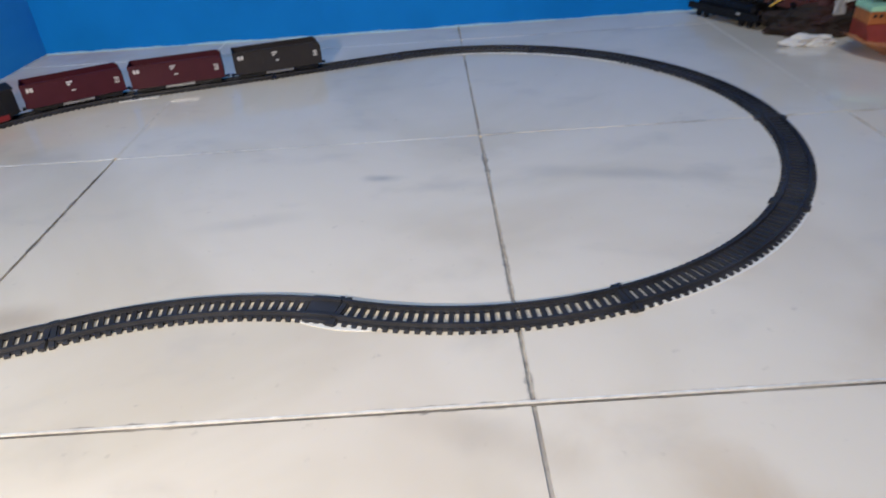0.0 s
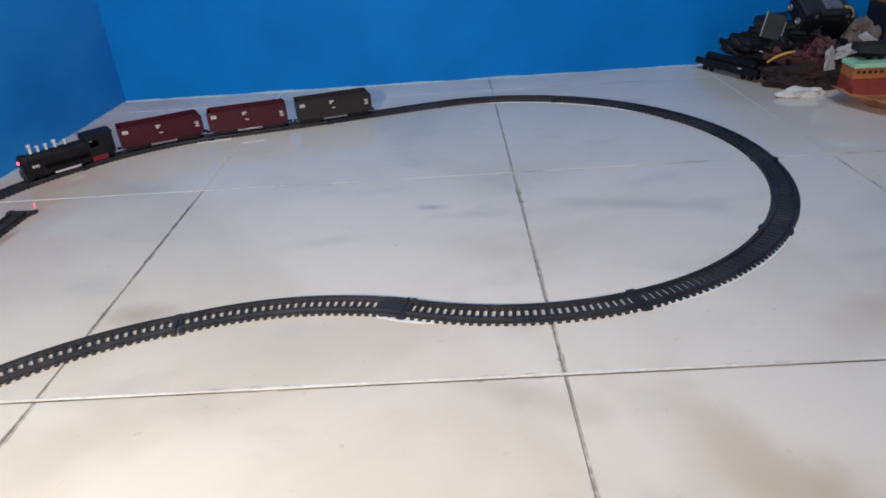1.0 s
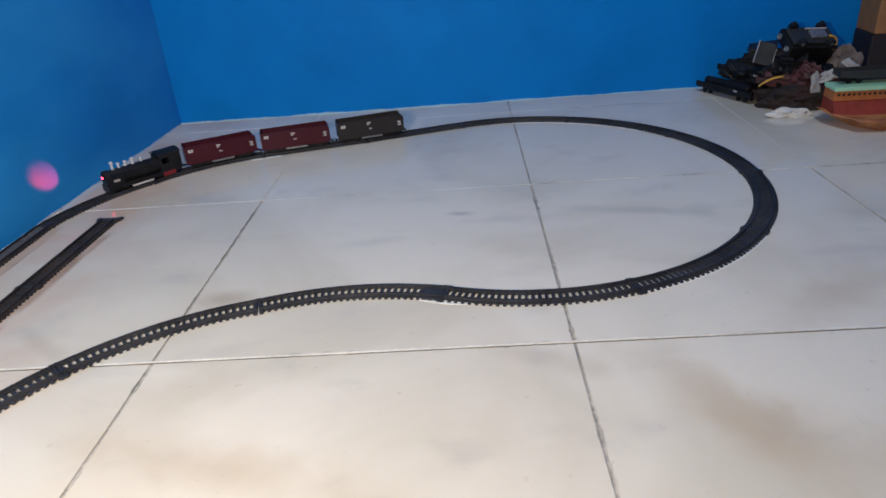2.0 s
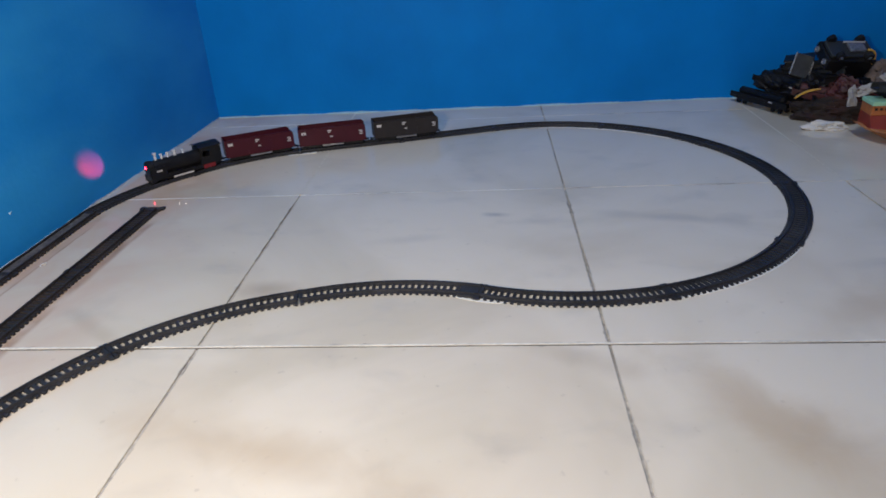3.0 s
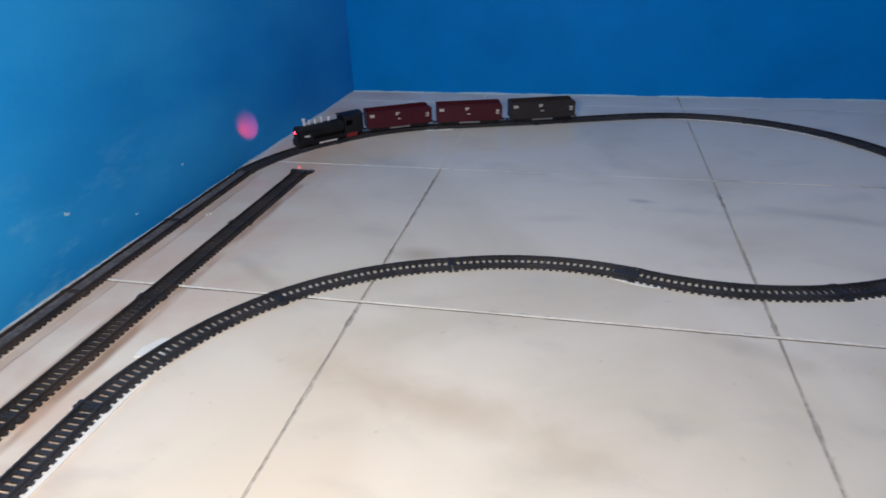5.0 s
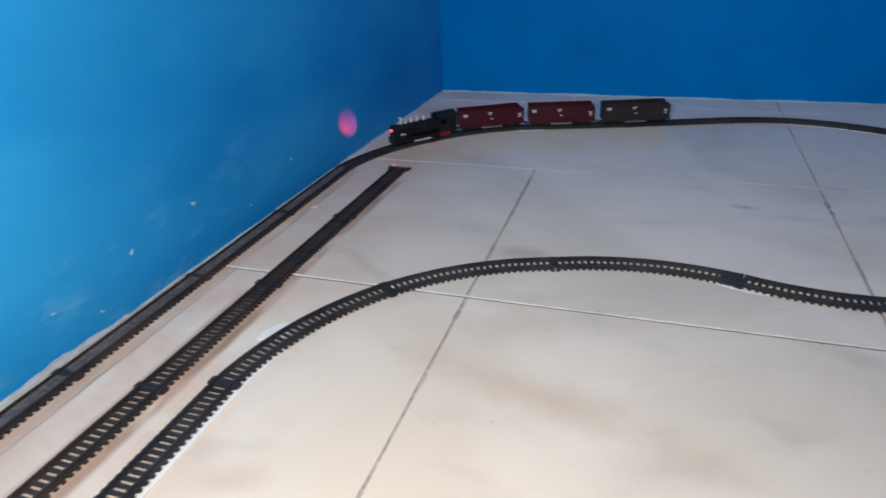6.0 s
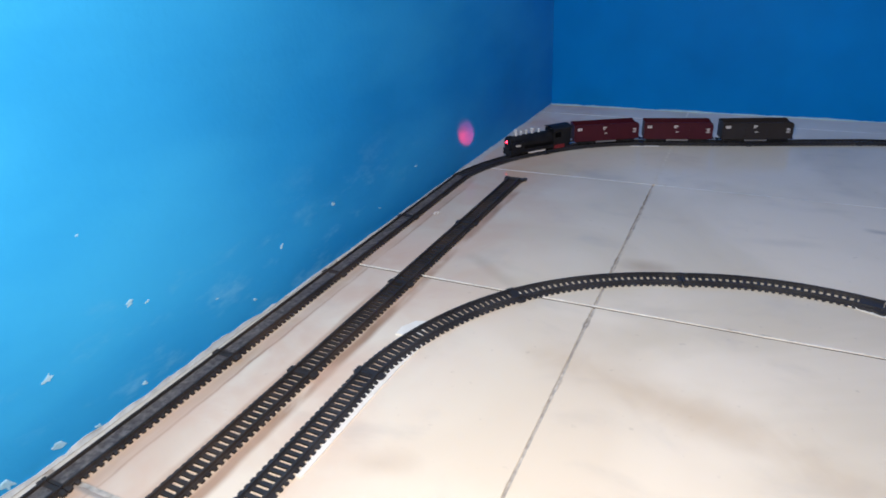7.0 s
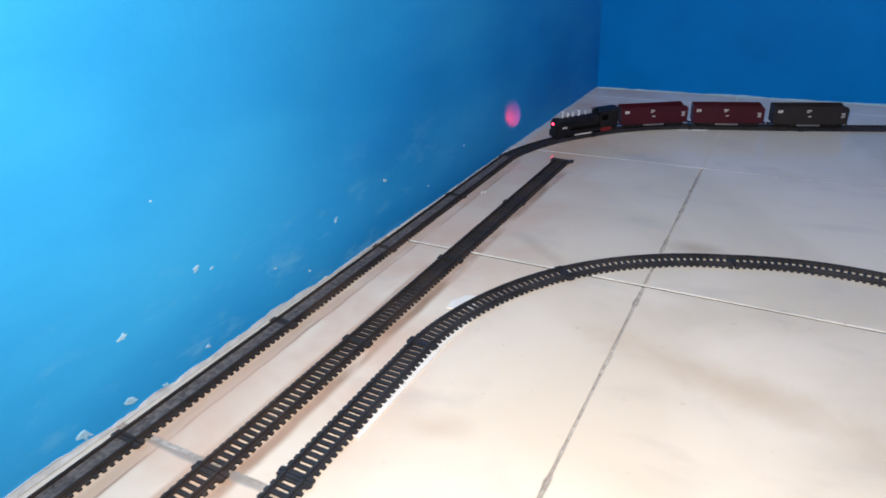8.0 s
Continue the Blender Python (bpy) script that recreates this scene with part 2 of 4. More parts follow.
def scuff_and_lighten(m):
    """Pale scuff marks low on the blue paint, over a wash with torchlight painted in."""
    nt = m.node_tree
    link = nt.links.new
    bsdf = nt.nodes["Principled BSDF"]
    old = bsdf.inputs["Base Color"].links[0].from_socket
    geo = nt.nodes.new("ShaderNodeNewGeometry")
    sep = nt.nodes.new("ShaderNodeSeparateXYZ")
    link(geo.outputs["Position"], sep.inputs[0])
    mp = nt.nodes.new("ShaderNodeMapping")
    mp.inputs["Scale"].default_value, mp.inputs["Rotation"].default_value = (1, 0.55, 1.5), (0.5, 0, 0)
    link(geo.outputs["Position"], mp.inputs["Vector"])
    n = nt.nodes.new("ShaderNodeTexNoise")
    n.inputs["Scale"].default_value, n.inputs["Detail"].default_value, n.inputs["Roughness"].default_value = 24, 7, 0.65
    link(mp.outputs[0], n.inputs["Vector"])
    rub = add_mask(nt, n.outputs["Fac"], 0.53, 0.74)
    reach = math_node(nt, "SUBTRACT", 1.0, add_mask(nt, sep.outputs["Z"], 0.03, 0.17))
    ends = math_node(nt, "SUBTRACT", 1.0, add_mask(nt, sep.outputs["Y"], 0.05, 0.35))
    # broad clouds of chalky wear, plus torchlight painted in, paler towards low y
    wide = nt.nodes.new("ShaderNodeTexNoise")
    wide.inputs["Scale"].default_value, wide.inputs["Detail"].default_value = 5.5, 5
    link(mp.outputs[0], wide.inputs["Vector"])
    torch_side = math_node(nt, "SUBTRACT", 1.0, add_mask(nt, math_node(nt, "ADD", sep.outputs["Y"], math_node(nt, "MULTIPLY", wide.outputs["Fac"], 0.3)), -0.25, 0.30))
    pale_wash = nt.nodes.new("ShaderNodeMix")
    pale_wash.data_type = "RGBA"
    link(math_node(nt, "ADD", math_node(nt, "MULTIPLY", add_mask(nt, wide.outputs["Fac"], 0.3, 0.7), 0.35), math_node(nt, "ADD", 0.22, math_node(nt, "MULTIPLY", torch_side, 0.33))), pale_wash.inputs["Factor"])
    link(old, pale_wash.inputs["A"])
    pale_wash.inputs["B"].default_value = (0.045, 0.40, 0.80, 1)
    old = pale_wash.outputs["Result"]
    mix = nt.nodes.new("ShaderNodeMix")
    mix.data_type = "RGBA"
    link(math_node(nt, "MULTIPLY", math_node(nt, "MULTIPLY", math_node(nt, "MULTIPLY", rub, reach), ends), 0.62), mix.inputs["Factor"])
    link(old, mix.inputs["A"])
    mix.inputs["B"].default_value = (0.13, 0.44, 0.78, 1)
    link(mix.outputs["Result"], bsdf.inputs["Base Color"])


# west copy of the wall paint: real scuffs, and torch brightness put into its colour
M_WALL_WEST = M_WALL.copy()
scuff_and_lighten(M_WALL_WEST)
M_FILLED = material("tile_coloured_grout", (0.62, 0.56, 0.47), 0.7, vary=0.15, grain=120)
M_CEMENT = material("bare_cement", (0.52, 0.57, 0.62), 0.9, vary=0.22, grain=90, second=(0.66, 0.74, 0.82), second_scale=25, second_amount=0.7, bump=0.5, bump_scale=600)
M_CHIP = material("white_plaster", (0.31, 0.56, 0.75), 0.85, vary=0.15, grain=300)
M_CEILING = material("ceiling_paint", (0.75, 0.75, 0.73), 0.9, vary=0.05, grain=12)
M_TRACK = material("black_track_plastic", (0.026, 0.027, 0.033), 0.45, shine=0.28, vary=0.3, grain=60, second=(0.066, 0.065, 0.074), second_scale=14, second_amount=0.45)
M_TRACK_DUSTY = material("dusty_track_plastic", (0.028, 0.025, 0.026), 0.5, shine=0.28, vary=0.3, grain=80, second=(0.072, 0.052, 0.044), second_scale=16, second_amount=0.6)
M_BED = material("grey_track_bed", (0.075, 0.068, 0.072), 0.7, vary=0.6, grain=260, second=(0.20, 0.185, 0.18), second_scale=190, second_amount=0.7)
M_WHITE = material("matt_white", (0.76, 0.75, 0.73), 0.7, vary=0.06, grain=60)
M_MAROON = material("maroon_plastic", (0.052, 0.006, 0.014), 0.45, shine=0.22, vary=0.12, grain=70, bump=0.1)
M_BROWN = material("dark_brown_plastic", (0.026, 0.022, 0.023), 0.45, shine=0.22, vary=0.15, grain=70, bump=0.1)
M_BLACK = material("black_plastic", (0.008, 0.008, 0.010), 0.42, shine=0.22, vary=0.2, grain=80, second=(0.03, 0.028, 0.027), second_scale=20, second_amount=0.4)
M_PRINT = material("white_print", (0.52, 0.50, 0.50), 0.6, vary=0.15, grain=400)
M_CHROME = material("silver_paint", (0.80, 0.80, 0.82), 0.25, metal=0.35, vary=0.05, grain=80, rough_vary=0.06)
M_LAMP = material("dull_lamp_chrome", (0.20, 0.20, 0.22), 0.4, metal=0.4, vary=0.5, grain=260)
M_STEEL = material("grey_wheel_steel", (0.30, 0.30, 0.31), 0.35, metal=0.8, vary=0.2, grain=120)
M_RED = material("red_plastic", (0.16, 0.008, 0.012), 0.4, vary=0.15, grain=80)
M_LED = emitter("red_headlight_glow", (1.0, 0.03, 0.07), 10.0)
M_ORANGE = material("orange_plastic", (0.46, 0.145, 0.04), 0.5, vary=0.25, grain=60, second=(0.30, 0.09, 0.03), second_scale=25, second_amount=0.6)
M_TAN = material("worn_orange_plastic", (0.50, 0.20, 0.075), 0.5, vary=0.4, grain=45, second=(0.26, 0.075, 0.028), second_scale=32, second_amount=0.8, bump=0.4, bump_scale=120)
M_RUST = material("brick_red_plastic", (0.26, 0.035, 0.018), 0.5, vary=0.25, grain=60)
M_MINT = material("mint_green_plastic", (0.36, 0.66, 0.42), 0.45, vary=0.12, grain=70)
M_YELLOW = material("ochre_yellow_plastic", (0.62, 0.33, 0.05), 0.45, vary=0.15, grain=60)
M_UMBER = material("umber_plastic", (0.018, 0.012, 0.011), 0.6, vary=0.4, grain=50, second=(0.06, 0.025, 0.018), second_scale=20, second_amount=0.6)
M_RUSSET = material("dusty_russet_plastic", (0.072, 0.013, 0.016), 0.6, vary=0.4, grain=50, second=(0.028, 0.016, 0.013), second_scale=20, second_amount=0.7)
M_DEEPRED = material("deep_red_plastic", (0.060, 0.006, 0.009), 0.5, vary=0.4, grain=50, second=(0.035, 0.010, 0.011), second_scale=24, second_amount=0.7)
M_GUNMETAL = material("dark_grey_plastic", (0.026, 0.027, 0.026), 0.5, vary=0.25, grain=60)
M_PANEL = material("worn_grey_plastic", (0.034, 0.035, 0.036), 0.55, vary=0.5, grain=70, second=(0.022, 0.021, 0.022), second_scale=30, second_amount=0.6)
M_BAG = material("white_plastic_film", (0.68, 0.65, 0.61), 0.42, vary=0.12, grain=50, bump=0.5, bump_scale=90)
M_GREYBAG = material("greyish_plastic_film", (0.42, 0.40, 0.39), 0.4, vary=0.2, grain=50, bump=0.5, bump_scale=90)
M_CLOTH = material("dark_brown_cloth", (0.024, 0.015, 0.012), 0.9, vary=0.5, grain=60, second=(0.045, 0.014, 0.012), second_scale=26, second_amount=0.8, bump=0.6, bump_scale=160)
M_BEIGE = material("dusty_beige_cloth", (0.20, 0.160, 0.145), 0.9, vary=0.5, grain=60, second=(0.07, 0.04, 0.032), second_scale=26, second_amount=0.8, bump=0.6, bump_scale=160)
M_CARD = material("brown_cardboard", (0.34, 0.15, 0.055), 0.75, vary=0.15, grain=50)

# ---- mesh helpers ----


def part(name, bm, mat, parent=None, label="", smooth=False):
    me = bpy.data.meshes.new(name)
    bm.normal_update()
    bm.to_mesh(me)
    bm.free()
    me.materials.append(mat)
    if smooth:
        for poly in me.polygons:
            poly.use_smooth = True
    ob = new(name, me)
    if parent is not None:
        ob.parent = parent
    if label:
        tagged(ob, label)
    return ob


def shared(name, me, parent, m):
    ob = new(name, me)
    ob.parent = parent
    ob.matrix_basis = m
    return ob


def empty(name, m):
    ob = new(name)
    ob.empty_display_size = 0.02
    ob.matrix_basis = m
    return ob


def add_box(bm, x0, x1, y0, y1, z0, z1, m=None, bevel=0.0):
    verts = [bm.verts.new((x, y, z)) for z in (z0, z1) for y in (y0, y1) for x in (x0, x1)]
    faces = [bm.faces.new([verts[i] for i in ids]) for ids in
             ((0, 2, 3, 1), (4, 5, 7, 6), (0, 1, 5, 4), (2, 6, 7, 3), (0, 4, 6, 2), (1, 3, 7, 5))]
    if bevel:
        edges = list({e for f in faces for e in f.edges})
        made = bmesh.ops.bevel(bm, geom=edges, offset=bevel, segments=2, affect="EDGES", profile=0.5)
        verts = list({v for f in made["faces"] for v in f.verts} | {v for v in verts if v.is_valid})
    if m is not None:
        bmesh.ops.transform(bm, matrix=m, verts=verts)
    return verts


def box_bm(*args, **kw):
    bm = bmesh.new()
    add_box(bm, *args, **kw)
    return bm


def lathe(bm, base, axis, profile, seg=18):
    """A turned shape: profile rows of (distance along axis, radius)."""
    base, q = Vector(base), Vector(axis).to_track_quat("Z", "Y")
    rings = [[bm.verts.new(base + q @ Vector((r * math.cos(2 * math.pi * i / seg), r * math.sin(2 * math.pi * i / seg), h))) for i in range(seg)] for h, r in profile]
    for a, b in zip(rings, rings[1:]):
        for i in range(seg):
            j = (i + 1) % seg
            bm.faces.new((a[i], a[j], b[j], b[i]))
    bm.faces.new(list(reversed(rings[0])))
    bm.faces.new(rings[-1])


def prism(bm, outline, y0, y1):
    """An outline in x and z, drawn out along y."""
    a = [bm.verts.new((x, y0, z)) for x, z in outline]
    b = [bm.verts.new((x, y1, z)) for x, z in outline]
    n = len(outline)
    for i in range(n):
        j = (i + 1) % n
        bm.faces.new((a[i], a[j], b[j], b[i]))
    bm.faces.new(list(reversed(a)))
    bm.faces.new(b)
    bmesh.ops.recalc_face_normals(bm, faces=bm.faces)


def crumple(bm, sx, sy, sz, seed, rough=0.45, scale=2.2):
    """A crumpled lump of film, flat below."""
    bmesh.ops.create_icosphere(bm, subdivisions=4, radius=1.0)
    for v in bm.verts:
        p = v.co.copy()
        n = noise.noise(p * scale + Vector((seed, 0, 0))) + 0.5 * noise.noise(p * scale * 2.7 + Vector((0, seed, 0)))
        ridge = abs(noise.noise(p * scale * 1.7 + Vector((0, 0, seed))))
        p *= 1 + rough * n - 0.35 * ridge
        v.co = Vector((p.x * sx, p.y * sy, max(p.z, -0.55) * sz + 0.55 * sz))


# ---- structure ----
X0, X1, Y0, Y1, ZC = -0.83, 1.75, -2.30, 0.905, 2.55
# neither wall runs quite square to the tiles
LEAN_WEST, LEAN_NORTH = 0.0298, 0.0116


def wall_x(y):
    return -0.7318 + LEAN_WEST * y


def wall_y(x):
    return 0.8851 + LEAN_NORTH * x


CORNER_X = (-0.7318 + LEAN_WEST * 0.8851) / (1 - LEAN_WEST * LEAN_NORTH)
CORNER = Vector((CORNER_X, wall_y(CORNER_X), 0))


def wall_block(name, plan, mat, label):
    """An upright wall over a plan of corners."""
    bm = bmesh.new()
    lo = [bm.verts.new((x, y, 0.001)) for x, y in plan]
    hi = [bm.verts.new((x, y, ZC)) for x, y in plan]
    for i in range(len(plan)):
        j = (i + 1) % len(plan)
        bm.faces.new((lo[i], lo[j], hi[j], hi[i]))
    bm.faces.new(hi)
    bm.faces.new(lo[::-1])
    bmesh.ops.recalc_face_normals(bm, faces=bm.faces)
    return tagged(part(name, bm, mat), label, "wall", kind="structure")


floor = tagged(part("floor", box_bm(X0 - 0.1, X1 + 0.1, Y0 - 0.1, Y1 + 0.1, -0.06, -0.0022), M_GROUT), "cream glazed ceramic floor tiles with dirty joints", "floor", kind="structure")
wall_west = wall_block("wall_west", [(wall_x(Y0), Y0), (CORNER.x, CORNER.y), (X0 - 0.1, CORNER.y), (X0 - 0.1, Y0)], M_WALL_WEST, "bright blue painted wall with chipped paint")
wall_north = wall_block("wall_north", [(X0 - 0.1, CORNER.y + 0.0005), (CORNER.x, CORNER.y + 0.0005), (X1, wall_y(X1)), (X1, 1.02), (X0 - 0.1, 1.02)], M_WALL, "bright blue painted plaster wall")
tagged(part("wall_east", box_bm(X1, X1 + 0.12, Y0, 1.02, 0.001, ZC), M_WALL), "bright blue painted plaster wall", "wall", kind="structure")
tagged(part("wall_south", box_bm(X0 - 0.1, X1 + 0.1, Y0 - 0.12, Y0, 0.001, ZC), M_WALL), "bright blue painted plaster wall", "wall", kind="structure")
tagged(part("ceiling", box_bm(X0 - 0.1, X1 + 0.1, Y0 - 0.1, 1.02, ZC + 0.001, ZC + 0.1), M_CEILING), "plain white painted ceiling", "ceiling", kind="structure")


def ragged_strip(name, p0, p1, normal, height, uneven, seed, mat, depth=0.0006):
    """Bare cement left along the foot of a wall, with a torn upper edge."""
    bm = bmesh.new()
    p0, p1, n = Vector(p0), Vector(p1), Vector(normal)
    count = int((p1 - p0).length / 0.006)
    rows = []
    for i in range(count + 1):
        p = p0.lerp(p1, i / count)
        k = noise.noise(Vector((i * 0.07 + seed, 0, 0))) + 0.45 * noise.noise(Vector((i * 0.27, seed, 0))) + 0.25 * noise.noise(Vector((i * 0.9, 0, seed)))
        h = max(0.0008, (height + uneven * k) * (1.0 if p.y < -0.12 or n.y < -0.5 else 0.35))
        d = depth * (0.8 + 0.4 * noise.noise(Vector((i * 0.3, 0, seed))))
        rows.append([bm.verts.new(q) for q in (p + n * (d + 0.0006), p + n * d + Vector((0, 0, h * 0.8)), p + n * 0.0012 + Vector((0, 0, h)), p - n * 0.003 + Vector((0, 0, h)))])
    for a, b in zip(rows, rows[1:]):
        for k in range(3):
            bm.faces.new((a[k], b[k], b[k + 1], a[k + 1]))
    bmesh.ops.recalc_face_normals(bm, faces=bm.faces)
    return tagged(part(name, bm, mat), "ragged bare cement edge at the wall's foot", "wall edge", kind="structure")


ragged_strip("baseboard_west", (wall_x(-1.2), -1.2, 0), CORNER, (1, -LEAN_WEST, 0), 0.0048, 0.0055, 3.0, M_CEMENT)
ragged_strip("baseboard_north", CORNER, (X1, wall_y(X1), 0), (LEAN_NORTH, -1, 0), 0.0022, 0.003, 8.0, M_CHIP)

# chips where the blue paint has come off
rng = random.Random(5)
CHIPS = [(-0.293, 0.095, 0.006), (-0.276, 0.088, 0.004), (-0.376, 0.073, 0.0075), (-0.388, 0.013, 0.010), (-0.430, 0.011, 0.012), (-0.320, 0.171, 0.0025), (-0.096, 0.062, 0.005),
         (0.007, 0.074, 0.007), (0.219, 0.057, 0.004), (-0.351, 0.006, 0.005), (-0.15, 0.022, 0.004), (-0.30, 0.015, 0.005), (0.11, 0.03, 0.003), (-0.20, 0.05, 0.003)]
for cy, cz, cr in CHIPS:
    bm = bmesh.new()
    count = 11
    tilt = rng.uniform(-0.6, 0.9)
    ring = []
    for i in range(count):
        a = 2 * math.pi * i / count
        r = 0.58 * cr * rng.uniform(0.35, 1.15)
        u, v = r * math.cos(a) * 1.4, r * math.sin(a) * 0.75
        yy, zz = cy + u * math.cos(tilt) - v * math.sin(tilt), cz + u * math.sin(tilt) + v * math.cos(tilt)
        ring.append((yy, max(zz, 0.003)))
    outer = [bm.verts.new((wall_x(yy) + 0.0002, yy, zz)) for yy, zz in ring]
    inner = [bm.verts.new((wall_x(cy + (yy - cy) * 0.8) + 0.0009, cy + (yy - cy) * 0.8, cz + (zz - cz) * 0.8)) for yy, zz in ring]
    for i in range(count):
        j = (i + 1) % count
        bm.faces.new((outer[i], outer[j], inner[j], inner[i]))
    bm.faces.new(inner)
    part("paint_chip", bm, M_CHIP, wall_west)

# ---- track ----
RAD = 0.327
CEN_A = Vector((-0.014, 0.405))
TURN = 105.0


def on_circle(c, a):
    return Vector((c.x + RAD * math.cos(radians(a)), c.y + RAD * math.sin(radians(a))))


def line_path(p0, p1):
    p0, p1 = Vector(p0), Vector(p1)
    d = p1 - p0
    h = math.atan2(d.y, d.x)
    return d.length, lambda s: (p0.x + d.x * s / d.length, p0.y + d.y * s / d.length, h)


def arc_path(c, a0, a1):
    sign = 1 if a1 > a0 else -1
    length = abs(radians(a1 - a0)) * RAD

    def at(s):
        a = radians(a0) + sign * s / RAD
        return c.x + RAD * math.cos(a), c.y + RAD * math.sin(a), a + sign * math.pi / 2
    return length, at


def bend_path(p0, p1, side):
    """A bend of the usual radius from joint to joint; side: 1 bends to the left, -1 to the right."""
    p0, p1 = Vector(p0), Vector(p1)
    chord = p1 - p0
    n = Vector((-chord.y, chord.x)).normalized() * side
    c = (p0 + p1) / 2 + n * math.sqrt(RAD ** 2 - chord.length_squared / 4)
    a0, a1 = (math.degrees(math.atan2(p.y - c.y, p.x - c.x)) for p in (p0, p1))
    if side > 0 and a1 < a0:
        a1 += 360
    if side < 0 and a1 > a0:
        a1 -= 360
    return arc_path(c, a0, a1)


def sweep(bm, at, s0, s1, profile, steps, inv):
    """A closed outline of (offset, height) carried along a path."""
    rings = []
    for i in range(steps + 1):
        x, y, h = at(s0 + (s1 - s0) * i / steps)
        rings.append([bm.verts.new(inv @ Vector((x - o * math.sin(h), y + o * math.cos(h), z))) for o, z in profile])
    n = len(profile)
    for a, b in zip(rings, rings[1:]):
        for i in range(n):
            j = (i + 1) % n
            bm.faces.new((a[i], b[i], b[j], a[j]))
    bm.faces.new(rings[0])
    bm.faces.new(list(reversed(rings[-1])))
    bmesh.ops.recalc_face_normals(bm, faces=bm.faces)


def sleeper_mesh(name, mat):
    bm = bmesh.new()
    # a tie with sloping ends
    prism(bm, [(-0.0147, 0.0), (0.0147, 0.0), (0.0145, 0.0016), (0.0128, 0.0023), (-0.0128, 0.0023), (-0.0145, 0.0016)], -0.00175, 0.00175)
    bmesh.ops.rotate(bm, cent=(0, 0, 0), matrix=Matrix.Rotation(radians(90), 3, "Z"), verts=bm.verts)
    me = bpy.data.meshes.new(name)
    bm.normal_update()
    bm.to_mesh(me)
    bm.free()
    me.materials.append(mat)
    return me


SLEEPER = sleeper_mesh("sleeper", M_TRACK)
SLEEPER_DUSTY = sleeper_mesh("sleeper_dusty", M_TRACK_DUSTY)
RAIL = [(0.0076, 0.0), (0.0113, 0.0), (0.0113, 0.0019), (0.0099, 0.0022), (0.0096, 0.0041), (0.0099, 0.0044), (0.0099, 0.0054), (0.0079, 0.0054), (0.0079, 0.0044), (0.0082, 0.0041), (0.0080, 0.0022), (0.0076, 0.0019)]
PITCH = 0.0070


def track_piece(path, label, dusty=False, bed=False, plate=0.0):
    """One moulded plastic track piece: two rails on a strip of ties, with joining clips."""
    length, at = path
    x, y, h = at(0)
    m = Matrix.Translation((x, y, 0)) @ Matrix.Rotation(h, 4, "Z")
    inv = m.inverted()
    mat = M_TRACK_DUSTY if dusty else M_TRACK
    root = empty("track_piece", m)
    tagged(root, label, "toy track", "track pieces of the toy railway")
    steps = max(2, int(length / 0.012))
    for sign in (1, -1):
        bm = bmesh.new()
        sweep(bm, at, 0.0006, length - 0.0006, [(o * sign, z) for o, z in RAIL], steps, inv)
        part("rail", bm, mat, root)
    count = int(length / PITCH)
    for i in range(count):
        s = (i + 0.5) * length / count
        px, py, ph = at(s)
        shared("sleeper", SLEEPER_DUSTY if dusty else SLEEPER, root, inv @ Matrix.Translation((px, py, 0)) @ Matrix.Rotation(ph, 4, "Z"))
    for s0, s1 in ((0.0004, 0.0042), (length - 0.0034, length - 0.0004)):
        bm = bmesh.new()
        sweep(bm, at, s0, s1, [(-0.0160, 0.0), (0.0160, 0.0), (0.0160, 0.0026), (0.0116, 0.0034), (-0.0116, 0.0034), (-0.0160, 0.0026)], 3, inv)
        part("joining_clip", bm, mat, root)
    if bed:
        bm = bmesh.new()
        sweep(bm, at, 0.001, length - 0.001, [(-0.0077, 0.0003), (0.0077, 0.0003), (0.0077, 0.0028), (-0.0077, 0.0028)], steps, inv)
        part("bed", bm, M_BED, root, "mottled grey bed between the rails")
    if plate:
        bm = bmesh.new()
        sweep(bm, at, length - plate, length - 0.001, [(-0.0137, 0.0003), (0.0137, 0.0003), (0.0137, 0.0033), (-0.0137, 0.0033)], 6, inv)
        part("contact_plate", bm, mat, root)
    return root


LAB_C = "curved black plastic toy track on the tiles"
LAB_S = "straight black plastic toy track on the tiles"
# the near straight, then the bend that swings into the loop
y = -0.196
while y > -0.95:
    track_piece(line_path((-0.5675 + 0.006 * (y + 0.01), y - 0.189), (-0.5665 + 0.006 * (y + 0.196), y)), LAB_S)
    y -= 0.189
BEND = [Vector((-0.5665, -0.196)), Vector((-0.487, -0.009)), Vector((-0.322, 0.090)), on_circle(CEN_A, -109.5)]
for k in range(3):
    track_piece(bend_path(BEND[k], BEND[k + 1], -1), LAB_C, plate=0.022 if k == 2 else 0)
for k in range(6):
    track_piece(arc_path(CEN_A, -109.5 + 35.75 * k, -109.5 + 35.75 * (k + 1)), LAB_C)
# the far straight and the corner bend, down to the straight along the wall
FAR = [on_circle(CEN_A, TURN), Vector((-0.276, 0.6655)), Vector((-0.456, 0.6165)), Vector((-0.6145, 0.5130)), Vector((-0.7050, 0.3450))]
FAR_PATHS = [line_path(FAR[0], FAR[1]), line_path(FAR[1], FAR[2]), bend_path(FAR[2], FAR[3], 1), bend_path(FAR[3], FAR[4], 1)]
for k, path in enumerate(FAR_PATHS):
    track_piece(path, LAB_S if k < 2 else LAB_C)
LEFT_TOP, LEFT_END = FAR[4], Vector((-0.7320, -0.9780))
LEFT_COUNT = 7
